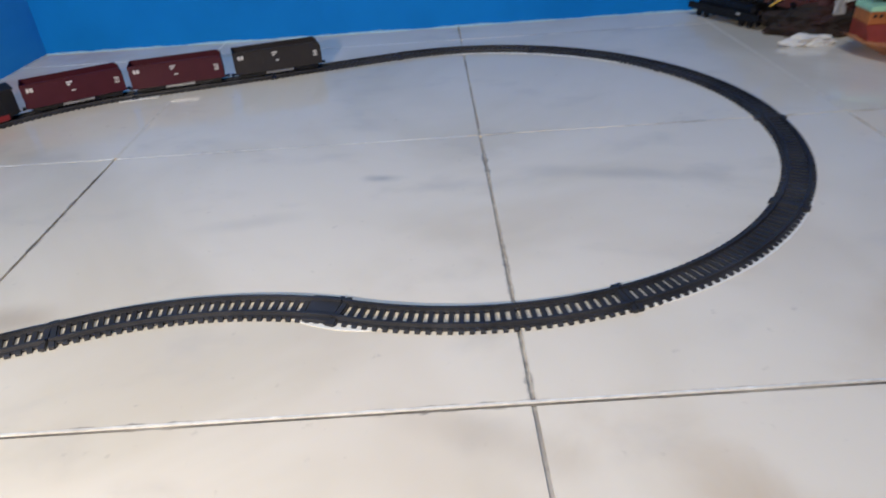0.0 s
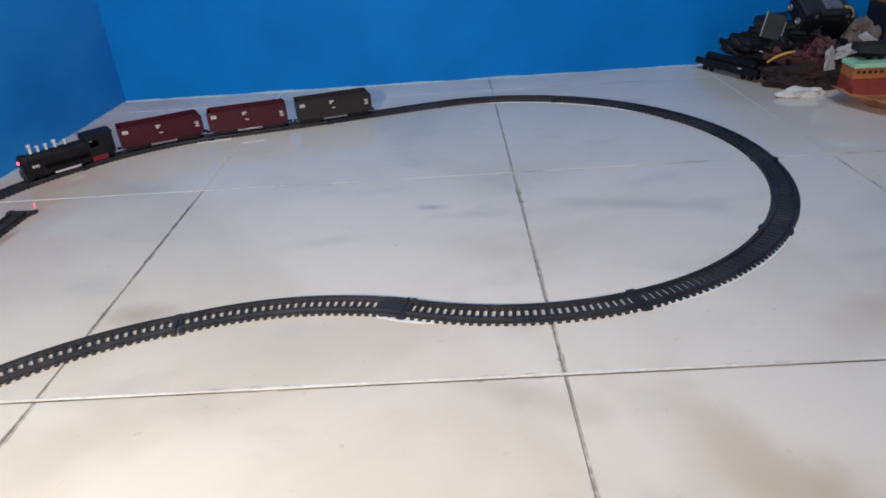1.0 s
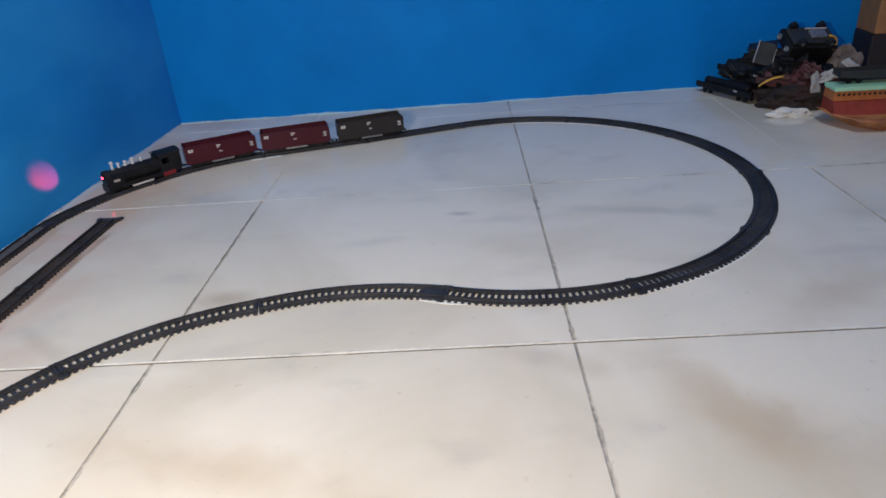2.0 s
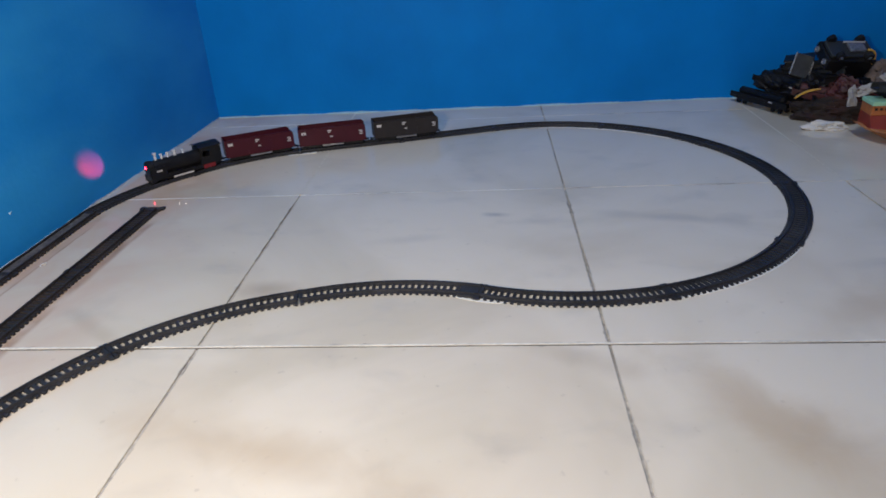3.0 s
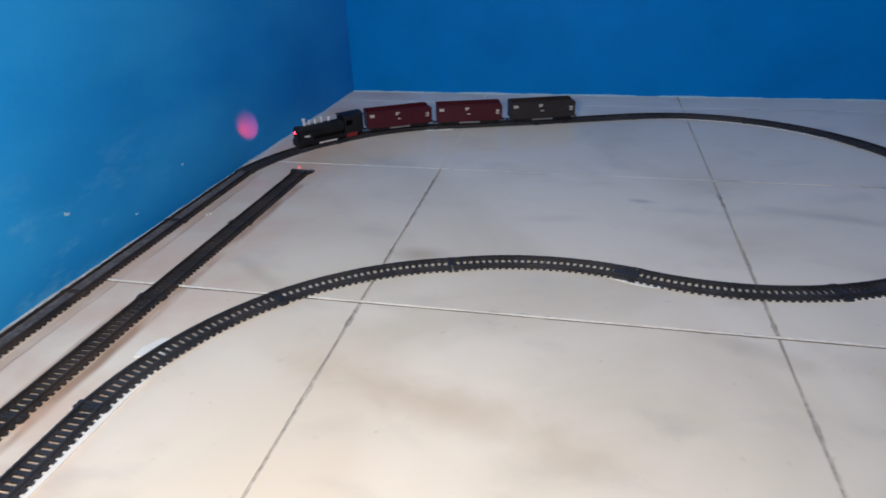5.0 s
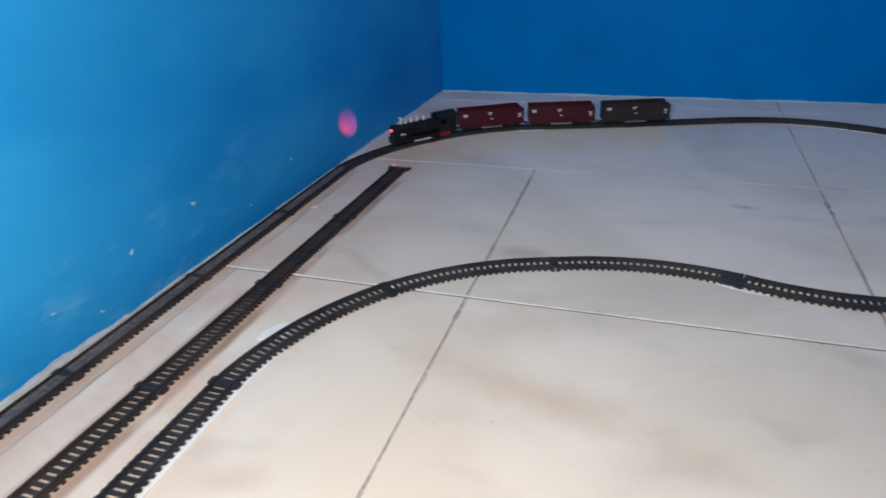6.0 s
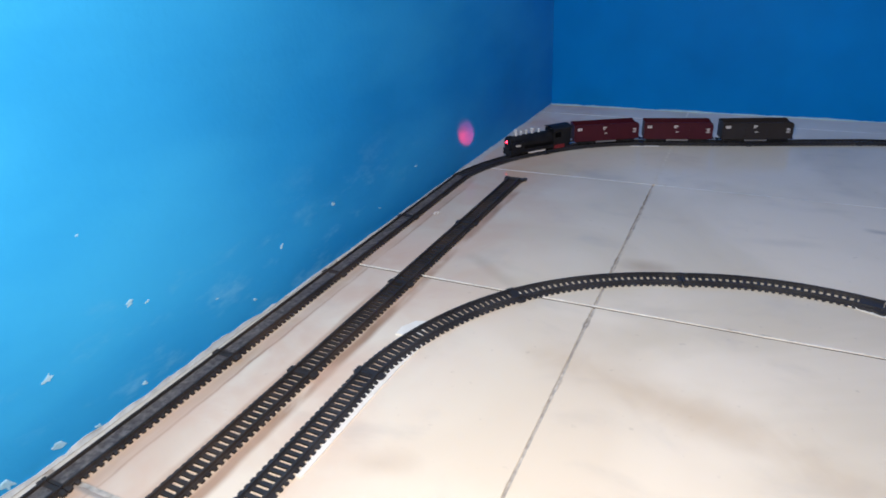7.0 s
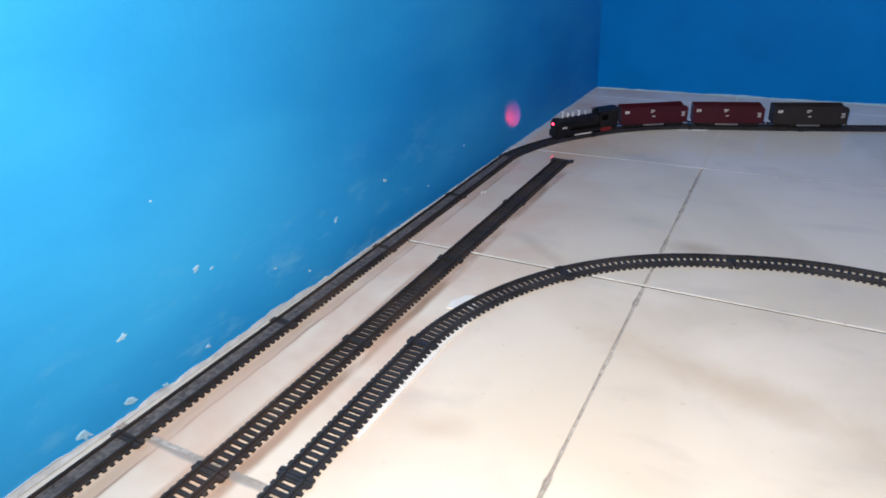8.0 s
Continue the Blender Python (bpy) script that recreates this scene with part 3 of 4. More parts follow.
for i in range(LEFT_COUNT):
    track_piece(line_path(LEFT_TOP.lerp(LEFT_END, i / LEFT_COUNT), LEFT_TOP.lerp(LEFT_END, (i + 1) / LEFT_COUNT)),
                "straight black toy track with a mottled grey bed beside the wall", dusty=True, bed=True)
SIDE_TOP, SIDE_END = Vector((-0.6145, 0.3520)), Vector((-0.6440, -0.9780))
SIDE_COUNT = 7
for i in range(SIDE_COUNT):
    track_piece(line_path(SIDE_TOP.lerp(SIDE_END, i / SIDE_COUNT), SIDE_TOP.lerp(SIDE_END, (i + 1) / SIDE_COUNT)),
                "straight dusty brown-black toy track of a dead-end siding", dusty=True)


# the siding ends in a flat bar with two ears
bm = bmesh.new()
add_box(bm, -0.0175, 0.0195, -0.0030, 0.0030, 0.0, 0.0042, bevel=0.0008)
add_box(bm, -0.0175, -0.0120, -0.0030, 0.0060, 0.0, 0.0038, bevel=0.0006)
add_box(bm, 0.0135, 0.0195, -0.0030, 0.0060, 0.0, 0.0038, bevel=0.0006)
stop = tagged(part("track_stop", bm, M_TRACK), "black plastic bar closing the dead-end siding", "toy track")
stop.matrix_basis = pose(SIDE_TOP.x, SIDE_TOP.y + 0.0035, 0, 0, 0, -1.5)


def white_strip(outline, label="thin white strip along the edge of the track"):
    bm = bmesh.new()
    lo = [bm.verts.new((x, y, -0.0014)) for x, y in outline]
    hi = [bm.verts.new((x, y, 0.0004)) for x, y in outline]
    n = len(outline)
    for i in range(n):
        j = (i + 1) % n
        bm.faces.new((lo[i], lo[j], hi[j], hi[i]))
    bm.faces.new(hi)
    bm.faces.new(lo[::-1])
    bmesh.ops.recalc_face_normals(bm, faces=bm.faces)
    return tagged(part("white_strip", bm, M_WHITE), label, "paper slip", "paper slips under the track")


def arc_strip(c, a0, a1, r0, r1):
    n = 14
    aa = [a0 + (a1 - a0) * i / n for i in range(n + 1)]
    taper = [math.sin(math.pi * min(1, max(0, i / n))) ** 0.5 for i in range(n + 1)]
    outer = [(c.x + (r0 + (r1 - r0) * k) * math.cos(radians(a)), c.y + (r0 + (r1 - r0) * k) * math.sin(radians(a))) for a, k in zip(aa, taper)]
    inner = [(c.x + r0 * math.cos(radians(a)), c.y + r0 * math.sin(radians(a))) for a in reversed(aa)]
    return white_strip(outer + inner[1:-1])


# thin white strips along the bends and the joints
arc_strip(CEN_A, -77, -24, RAD + 0.011, RAD + 0.0168)
arc_strip(CEN_A, -117, -103, RAD + 0.010, RAD + 0.0180)
arc_strip(CEN_A, 38, 97, RAD - 0.011, RAD - 0.0172)
d = (FAR[2] - FAR[1]).normalized()
n = Vector((d.y, -d.x)) * -1
p = FAR[2] - d * 0.030
white_strip([tuple(p + n * 0.008), tuple(p + n * 0.0195), tuple(p + d * 0.051 + n * 0.0180), tuple(p + d * 0.051 + n * 0.008)])
white_strip([(-0.5770, -0.126), (-0.5780, -0.112), (-0.5690, -0.096), (-0.5540, -0.091), (-0.5500, -0.120)])
white_strip([(-0.5450, -0.128), (-0.5415, -0.135), (-0.5462, -0.180), (-0.5478, -0.240), (-0.5490, -0.330), (-0.5540, -0.330), (-0.5560, -0.190)])

# a torn scrap between the wall track and the siding
bm = bmesh.new()
for k in range(9):
    a = k * 0.55
    add_box(bm, -0.0007, 0.0007, -0.0011, 0.0011, 0.0003, 0.0010, Matrix.Translation((-0.676 + 0.0034 * math.cos(a) * (0.5 + 0.09 * k), 0.183 + 0.0045 * math.sin(a), 0)) @ Matrix.Rotation(a, 4, "Z"))
tagged(part("paper_scrap", bm, M_WHITE), "tiny curled white paper scrap on the tiles", "paper scrap")

# ---- train ----
def train_pose(s):
    """A place on the far straight and the corner bend, s metres after the straight begins."""
    for length, at in FAR_PATHS:
        if s <= length:
            break
        s -= length
    x, y, h = at(s)
    return Matrix.Translation((x, y, -0.0026)) @ Matrix.Rotation(h, 4, "Z")


def wheel_part(name, parent, x, y, z, r, width, mat, spokes=False, label=""):
    bm = bmesh.new()
    sgn = 1 if y > 0 else -1
    lathe(bm, (x, y - sgn * width / 2, z), (0, sgn, 0), [(0, r * 0.9), (0.0002, r * 1.12), (width * 0.3, r * 1.12), (width * 0.35, r), (width, r * 0.97), (width, r * 0.75), (width * 0.8, r * 0.70), (width * 0.8, r * 0.25), (width * 1.05, r * 0.2)], 18)
    bmesh.ops.recalc_face_normals(bm, faces=bm.faces)
    return part(name, bm, mat, parent, label)


def blocks(parent, side, y, marks):
    """Print too small to read, as plain bars (x, z, width, height); seen from either side it runs the same way."""
    bm = bmesh.new()
    y0, y1 = (y, y + 0.00035) if side > 0 else (-y - 0.00035, -y)
    for x, z, w, h in marks:
        add_box(bm, side * x - w / 2, side * x + w / 2, y0, y1, z - h / 2, z + h / 2)
    return part("marking", bm, M_PRINT, parent, "white printed bars")


def hopper_wagon(mat, label):
    root = empty("hopper_wagon", Matrix.Identity(4))
    tagged(root, label, "toy wagon", "wagons of the toy train")
    hl, hw, zb, zt, th, cut = 0.0602, 0.0165, 0.0165, 0.0470, 0.0014, 0.0042
    # open tub, its sides cut off at the upper rear corner
    side = [(-hl, zb), (hl, zb), (hl, zt - 0.0010), (hl - 0.0010, zt), (-hl + cut, zt), (-hl, zt - cut)]
    bm = bmesh.new()
    prism(bm, side, -hw, -hw + th)
    prism(bm, side, hw - th, hw)
    add_box(bm, -hl, -hl + th, -hw + th, hw - th, zb, zt - cut - 0.0004, bevel=0.0003)
    add_box(bm, hl - th, hl, -hw + th, hw - th, zb, zt - 0.0006, bevel=0.0003)
    add_box(bm, -hl + th, hl - th, -hw + th, hw - th, zb, zb + 0.002)
    part("tub", bm, mat, root)
    for sgn in (1, -1):
        y0, y1 = sorted((sgn * hw, sgn * (hw + 0.0006)))
        part("rim", box_bm(-hl + cut + 0.0004, hl - 0.0012, y0, y1, zt - 0.0018, zt - 0.0002, bevel=0.0002), mat, root)
        part("end_rib", box_bm(-hl + 0.0002, -hl + 0.0016, y0, y1, zb + 0.0005, zt - cut - 0.0004, bevel=0.0002), mat, root)
        for x in (-0.0205, 0.0205):
            part("rib", box_bm(x - 0.0004, x + 0.0004, *sorted((sgn * hw, sgn * (hw + 0.0003))), zb + 0.0005, zt - 0.0020), mat, root)
        blocks(root, sgn, hw, [(0.0525, zt - 0.0080, 0.0036, 0.0050), (0.0482, zt - 0.0080, 0.0036, 0.0050)])
        blocks(root, sgn, hw, [(0.0040, zt - 0.0064, 0.0072, 0.0022), (0.0052, zt - 0.0094, 0.0044, 0.0018)])
        blocks(root, sgn, hw, [(0.0015, zt - 0.0172, 0.0050, 0.0018)])
        blocks(root, sgn, hw, [(-0.0515, zt - 0.0120, 0.0062, 0.0018), (-0.0522, zt - 0.0148, 0.0048, 0.0018), (-0.0515, zt - 0.0178, 0.0062, 0.0018)])
    bm = bmesh.new()
    prism(bm, [(-0.057, 0.0166), (0.057, 0.0166), (0.057, 0.0142), (0.030, 0.0142), (0.024, 0.0105), (-0.024, 0.0105), (-0.030, 0.0142), (-0.057, 0.0142)], -0.0105, 0.0105)
    part("underframe", bm, M_BLACK, root)
    for sgn in (1, -1):
        y0, y1 = sorted((sgn * 0.0118, sgn * 0.0132))
        part("side_tank", box_bm(-0.019, 0.019, y0, y1, 0.0118, 0.0150, bevel=0.0004), M_STEEL, root, "dull grey lettered side strip")
    for x in (-0.040, 0.040):
        bm = bmesh.new()
        add_box(bm, x - 0.0145, x + 0.0145, -0.0118, -0.0092, 0.0098, 0.0150, bevel=0.0005)
        add_box(bm, x - 0.0145, x + 0.0145, 0.0092, 0.0118, 0.0098, 0.0150, bevel=0.0005)
        add_box(bm, x - 0.0040, x + 0.0040, -0.0092, 0.0092, 0.0105, 0.0143)
        add_box(bm, x - 0.0055, x + 0.0055, -0.0126, -0.0118, 0.0106, 0.0146, bevel=0.0002)
        add_box(bm, x - 0.0055, x + 0.0055, 0.0118, 0.0126, 0.0106, 0.0146, bevel=0.0002)
        bogie = part("bogie", bm, M_BLACK, root)
        for wx in (x - 0.0088, x + 0.0088):
            for wy in (-0.0083, 0.0083):
                wheel_part("wheel", bogie, wx, wy, 0.0127, 0.0047, 0.0022, M_BLACK)
    for sgn in (1, -1):
        bm = bmesh.new()
        x0, x1 = sorted((sgn * 0.0565, sgn * 0.0650))
        add_box(bm, x0, x1, -0.0015, 0.0015, 0.0128, 0.0148, bevel=0.0003)
        x0, x1 = sorted((sgn * 0.0630, sgn * 0.0662))
        add_box(bm, x0, x1, -0.0040, 0.0040, 0.0124, 0.0152, bevel=0.0004)
        part("coupler", bm, M_BLACK, root)
    return root


def locomotive():
    root = empty("steam_locomotive", Matrix.Identity(4))
    tagged(root, "black plastic toy steam locomotive with silver rods and domes", "toy locomotive")
    # running board and chassis
    bm = bmesh.new()
    prism(bm, [(-0.066, 0.0180), (-0.066, 0.0150), (-0.030, 0.0135), (0.055, 0.0135), (0.064, 0.0095), (0.069, 0.0095), (0.0685, 0.0195), (0.060, 0.0205), (-0.030, 0.0190)], -0.0150, 0.0150)
    part("running_board", bm, M_BLACK, root)
    bm = bmesh.new()
    add_box(bm, -0.060, 0.058, -0.0062, 0.0062, 0.0092, 0.0140, bevel=0.0006)
    part("frame", bm, M_BLACK, root)
    bm = bmesh.new()
    lathe(bm, (-0.030, 0, 0.0300), (1, 0, 0), [(0, 0.0128), (0.030, 0.0128), (0.0302, 0.0131), (0.0318, 0.0131), (0.032, 0.0127), (0.060, 0.0125), (0.0602, 0.0129), (0.0618, 0.0129), (0.062, 0.0125), (0.086, 0.0122), (0.0885, 0.0135), (0.0960, 0.0135), (0.0975, 0.0122), (0.0985, 0.0060)], 28)
    part("boiler", bm, M_BLACK, root, smooth=False)
    bm = bmesh.new()
    add_box(bm, -0.030, 0.055, -0.0085, 0.0085, 0.0185, 0.0240, bevel=0.0010)
    part("saddle", bm, M_BLACK, root)
    # side skirts carrying the number
    for sgn in (1, -1):
        y0, y1 = sorted((sgn * 0.0118, sgn * 0.0150))
        part("side_tank", box_bm(0.038, 0.066, y0, y1, 0.0195, 0.0330, bevel=0.0010), M_BLACK, root)
        blocks(root, sgn, 0.0150, [(sgn * (0.0515 + k * 0.0036), 0.0275, 0.0026, 0.0034) for k in (-1, 0, 1)])
    # chimney, domes and whistles on the boiler
    for x, h, r in ((0.0485, 0.0140, 0.0023), (0.0375, 0.0100, 0.0021), (0.0255, 0.0104, 0.0021), (0.0125, 0.0122, 0.0023), (-0.0030, 0.0094, 0.0021)):
        bm = bmesh.new()
        lathe(bm, (x, 0, 0.0405), (0, 0, 1), [(0, r * 1.5), (0.0012, r * 1.05), (h * 0.72, r), (h * 0.78, r * 1.45), (h * 0.95, r * 1.45), (h, r * 1.1)], 14)
        part("chimney" if h > 0.013 else "dome", bm, M_CHROME, root, "silver chimney" if h > 0.013 else "silver dome")
    # cab with windows cut through and an overhanging curved roof, coal bunker behind
    hw, z0, z1 = 0.0150, 0.0185, 0.0462
    bm = bmesh.new()
    for sgn in (1, -1):
        y0, y1 = sorted((sgn * (hw - 0.0014), sgn * hw))
        add_box(bm, -0.0500, -0.0280, y0, y1, z0, 0.0310)
        add_box(bm, -0.0500, -0.0460, y0, y1, 0.0310, z1)
        add_box(bm, -0.0320, -0.0280, y0, y1, 0.0310, z1)
        add_box(bm, -0.0460, -0.0320, y0, y1, 0.0405, z1)
    add_box(bm, -0.0294, -0.0280, -hw + 0.0014, hw - 0.0014, z0, z1)
    add_box(bm, -0.0500, -0.0486, -hw + 0.0014, hw - 0.0014, z0, 0.0320)
    part("cab", bm, M_BLACK, root)
    bm = bmesh.new()
    n = 10
    under = [(-0.0175 + 0.035 * i / n, z1 + 0.0042 * math.sin(math.pi * i / n)) for i in range(n + 1)]
    outline = under + [(yy, zz + 0.0014) for yy, zz in reversed(under)]
    prism(bm, outline, 0.0262, 0.0700)
    bmesh.ops.rotate(bm, cent=(0, 0, 0), matrix=Matrix.Rotation(radians(90), 3, "Z"), verts=bm.verts)
    roof = part("cab_roof", bm, M_BLACK, root)
    bm = bmesh.new()
    prism(bm, [(-0.0685, 0.0175), (-0.0502, 0.0175), (-0.0502, 0.0458), (-0.0672, 0.0458), (-0.0690, 0.0440)], -0.0146, 0.0146)
    part("coal_bunker", bm, M_BLACK, root)
    for sgn in (1, -1):
        part("handrail", box_bm(-0.0698, -0.0690, sgn * 0.0125 - 0.0009, sgn * 0.0125 + 0.0009, 0.0180, 0.0400, bevel=0.0003), M_STEEL, root, "grey handrail")
    # wheels, chrome rods, cylinders
    for sgn in (1, -1):
        for x in (-0.0080, 0.0080, 0.0240):
            wheel_part("driving_wheel", root, x, sgn * 0.0084, 0.0145, 0.0066, 0.0026, M_BLACK)
        for x in (-0.0520, -0.0360, 0.0480):
            wheel_part("wheel", root, x, sgn * 0.0084, 0.0127, 0.0047, 0.0022, M_BLACK)
        y0, y1 = sorted((sgn * 0.0112, sgn * 0.0126))
        part("coupling_rod", box_bm(-0.0115, 0.0275, y0, y1, 0.0096, 0.0134, bevel=0.0006), M_CHROME, root, "chrome coupling rod")
        y0, y1 = sorted((sgn * 0.0128, sgn * 0.0140))
        bm = bmesh.new()
        add_box(bm, 0.0060, 0.0420, y0, y1, 0.0136, 0.0166, bevel=0.0005)
        add_box(bm, -0.0030, 0.0060, y0, y1, 0.0118, 0.0150, bevel=0.0004)
        part("connecting_rod", bm, M_CHROME, root, "chrome connecting rod")
        bm = bmesh.new()
        lathe(bm, (0.0340, sgn * 0.0128, 0.0150), (1, 0, 0), [(0, 0.0030), (0.0006, 0.0040), (0.0120, 0.0040), (0.0126, 0.0030)], 16)
        part("cylinder", bm, M_BLACK, root)
        y0, y1 = sorted((sgn * 0.0128, sgn * 0.0151))
        part("step_panel", box_bm(-0.0540, -0.0300, y0, y1, 0.0108, 0.0182, bevel=0.0006), M_RED, root, "red step panel")
    bm = bmesh.new()
    for k in range(7):
        yy = -0.012 + 0.004 * k
        add_box(bm, 0.0640, 0.0700 - abs(k - 3) * 0.0010, yy - 0.0007, yy + 0.0007, 0.0088, 0.0130)
    add_box(bm, 0.0630, 0.0670, -0.0135, 0.0135, 0.0120, 0.0150, bevel=0.0004)
    part("cowcatcher", bm, M_BLACK, root)
    bm = bmesh.new()
    lathe(bm, (0.0665, 0, 0.0335), (1, 0, 0), [(0, 0.0048), (0.0030, 0.0048), (0.0032, 0.0042), (0.0022, 0.0036)], 18)
    lamp = part("headlight", bm, M_BLACK, root)
    bm = bmesh.new()
    lathe(bm, (0.0685, 0, 0.0335), (1, 0, 0), [(0, 0.0027), (0.0012, 0.0023), (0.0020, 0.0013)], 16)
    part("lens", bm, M_LED, lamp, "glowing red lens")
    bm = bmesh.new()
    add_box(bm, -0.0735, -0.0660, -0.0015, 0.0015, 0.0128, 0.0148, bevel=0.0003)
    part("coupler", bm, M_BLACK, root)
    return root


loco = locomotive()
loco.matrix_basis = train_pose(0.5773) @ Matrix.Diagonal((0.90, 1.0, 1.0, 1.0))
w = hopper_wagon(M_MAROON, "maroon plastic open toy wagon with white printed bars")
w.matrix_basis = train_pose(0.4425)
copy_thing(w, train_pose(0.3110))
w = hopper_wagon(M_BROWN, "dark grey-brown plastic open toy wagon with white printed bars")
w.matrix_basis = train_pose(0.1760)
# the beam of the red headlight
beam = bpy.data.lights.new("headlight_beam", "SPOT")
beam.energy, beam.color, beam.spot_size, beam.spot_blend, beam.shadow_soft_size = 1.4, (1.0, 0.012, 0.030), radians(38), 0.65, 0.002
ob = new("headlight_beam", beam)
head = train_pose(0.5773) @ Vector((0.0660, 0, 0.0335))
tip = Vector((wall_x(0.412), 0.412, 0.054))
ob.matrix_world = look(head, tip)

# ---- heap of toys in the far corner ----


def toy_flat_wagon(mat, label, length=0.13, load=True):
    root = empty("toy_flat_wagon", Matrix.Identity(4))
    tagged(root, label, "toy wagon", "toys in the heap")
    h = length / 2
    bm = bmesh.new()
    prism(bm, [(-h, 0.016), (h, 0.016), (h, 0.012), (h * 0.5, 0.009), (-h * 0.5, 0.009), (-h, 0.012)], -0.015, 0.015)
    part("deck", bm, mat, root)
    for sgn in (1, -1):
        y0, y1 = sorted((sgn * 0.0132, sgn * 0.0150))
        part("side_board", box_bm(-h, h, y0, y1, 0.016, 0.0225, bevel=0.0005), mat, root)
        for x in (-h * 0.62, h * 0.62):
            for dx in (-0.008, 0.008):
                wheel_part("wheel", root, x + dx, sgn * 0.0090, 0.0050, 0.0047, 0.0024, M_BLACK)
    if load:
        bm = bmesh.new()
        lathe(bm, (-h * 0.8, 0, 0.0235), (1, 0, 0), [(0, 0.004), (0.002, 0.0085), (length * 0.40, 0.0085), (length * 0.42, 0.0095), (length * 0.75, 0.0095), (length * 0.78, 0.004)], 18)
        part("tank", bm, mat, root)
    if load:
        bm = bmesh.new()
        add_box(bm, h * 0.40, h * 0.52, -0.0156, -0.0151, 0.0175, 0.0205, bevel=0.0002)
        part("label_plate", bm, M_GREYBAG, root, "small pale plate")
    return root


def toy_engine(label, length=0.13):
    root = empty("toy_engine", Matrix.Identity(4))
    tagged(root, label, "toy locomotive", "toys in the heap")
    h = length / 2
    part("chassis", box_bm(-h, h, -0.016, 0.016, 0.006, 0.016, bevel=0.0012), M_BLACK, root)
    bm = bmesh.new()
    lathe(bm, (-h * 0.2, 0, 0.030), (1, 0, 0), [(0, 0.0135), (h * 0.5, 0.0135), (h * 0.52, 0.0145), (h * 0.60, 0.0145), (h * 0.62, 0.0135), (h * 1.1, 0.0130), (h * 1.16, 0.0090)], 20)
    part("boiler", bm, M_BLACK, root)
    part("cab", box_bm(-h, -h * 0.2, -0.017, 0.017, 0.016, 0.052, bevel=0.0020), M_BLACK, root)
    part("cab_roof", box_bm(-h - 0.002, -h * 0.15, -0.019, 0.019, 0.052, 0.0550, bevel=0.0010), M_BLACK, root)
    bm = bmesh.new()
    lathe(bm, (h * 0.75, 0, 0.042), (0, 0, 1), [(0, 0.0042), (0.010, 0.0036), (0.011, 0.0052), (0.0135, 0.0052)], 14)
    part("chimney", bm, M_BLACK, root)
    for sgn in (1, -1):
        for x in (-h * 0.6, -h * 0.1, h * 0.4, h * 0.8):
            wheel_part("wheel", root, x, sgn * 0.0150, 0.0068, 0.0062, 0.0030, M_BLACK)
    return root


def toy_truck():
    """A toy truck lying on its roof."""
    root = empty("toy_truck", Matrix.Identity(4))
    tagged(root, "black plastic toy truck with chrome lamps, lying upside down", "toy truck", "toys in the heap")
    bm = bmesh.new()
    prism(bm, [(-0.050, 0.000), (0.018, 0.000), (0.030, 0.014), (0.052, 0.018), (0.054, 0.040), (-0.054, 0.040), (-0.054, 0.006)], -0.026, 0.026)
    bmesh.ops.bevel(bm, geom=list(bm.edges), offset=0.0022, segments=2, affect="EDGES", profile=0.5)
    part("body", bm, M_BLACK, root)
    part("underside", box_bm(-0.048, 0.048, -0.020, 0.020, 0.040, 0.046, bevel=0.0015), M_GUNMETAL, root)
    part("gearbox", box_bm(-0.030, 0.006, -0.009, 0.011, 0.046, 0.0515, bevel=0.0020), M_LAMP, root, "dull grey gearbox")
    part("exhaust", box_bm(-0.040, 0.010, -0.0155, -0.0130, 0.0462, 0.0490, bevel=0.0008), M_PRINT, root, "bright thin pipe")
    for sgn in (1, -1):
        for x in (-0.032, 0.032):
            bm = bmesh.new()
            lathe(bm, (x, sgn * 0.0165, 0.046), (0, sgn, 0), [(0, 0.0065), (0.001, 0.0095), (0.009, 0.0095), (0.0105, 0.0070), (0.0090, 0.0045)], 20)
            tyre = part("wheel", bm, M_BLACK, root)
            bm = bmesh.new()
            lathe(bm, (x, sgn * 0.0258, 0.046), (0, sgn, 0), [(0, 0.0040), (0.0008, 0.0036), (0.0016, 0.0014)], 16)
            part("hub", bm, M_STEEL, tyre, "bright hub cap")
    for y in (-0.016, 0.016):
        bm = bmesh.new()
        lathe(bm, (0.0535, y, 0.029), (1, 0, 0), [(0, 0.0056), (0.002, 0.0056), (0.0032, 0.0044), (0.0012, 0.0030), (0.0016, 0.0012)], 18)
        part("headlamp", bm, M_LAMP, root, "round chrome headlamp")
    part("bumper", box_bm(-0.020, 0.034, -0.0285, -0.0262, 0.034, 0.0375, bevel=0.0006), M_PRINT, root, "white side strip")
    part("window_band", box_bm(-0.040, 0.012, -0.0275, -0.0258, 0.010, 0.024, bevel=0.0006), M_GUNMETAL, root)
    return root


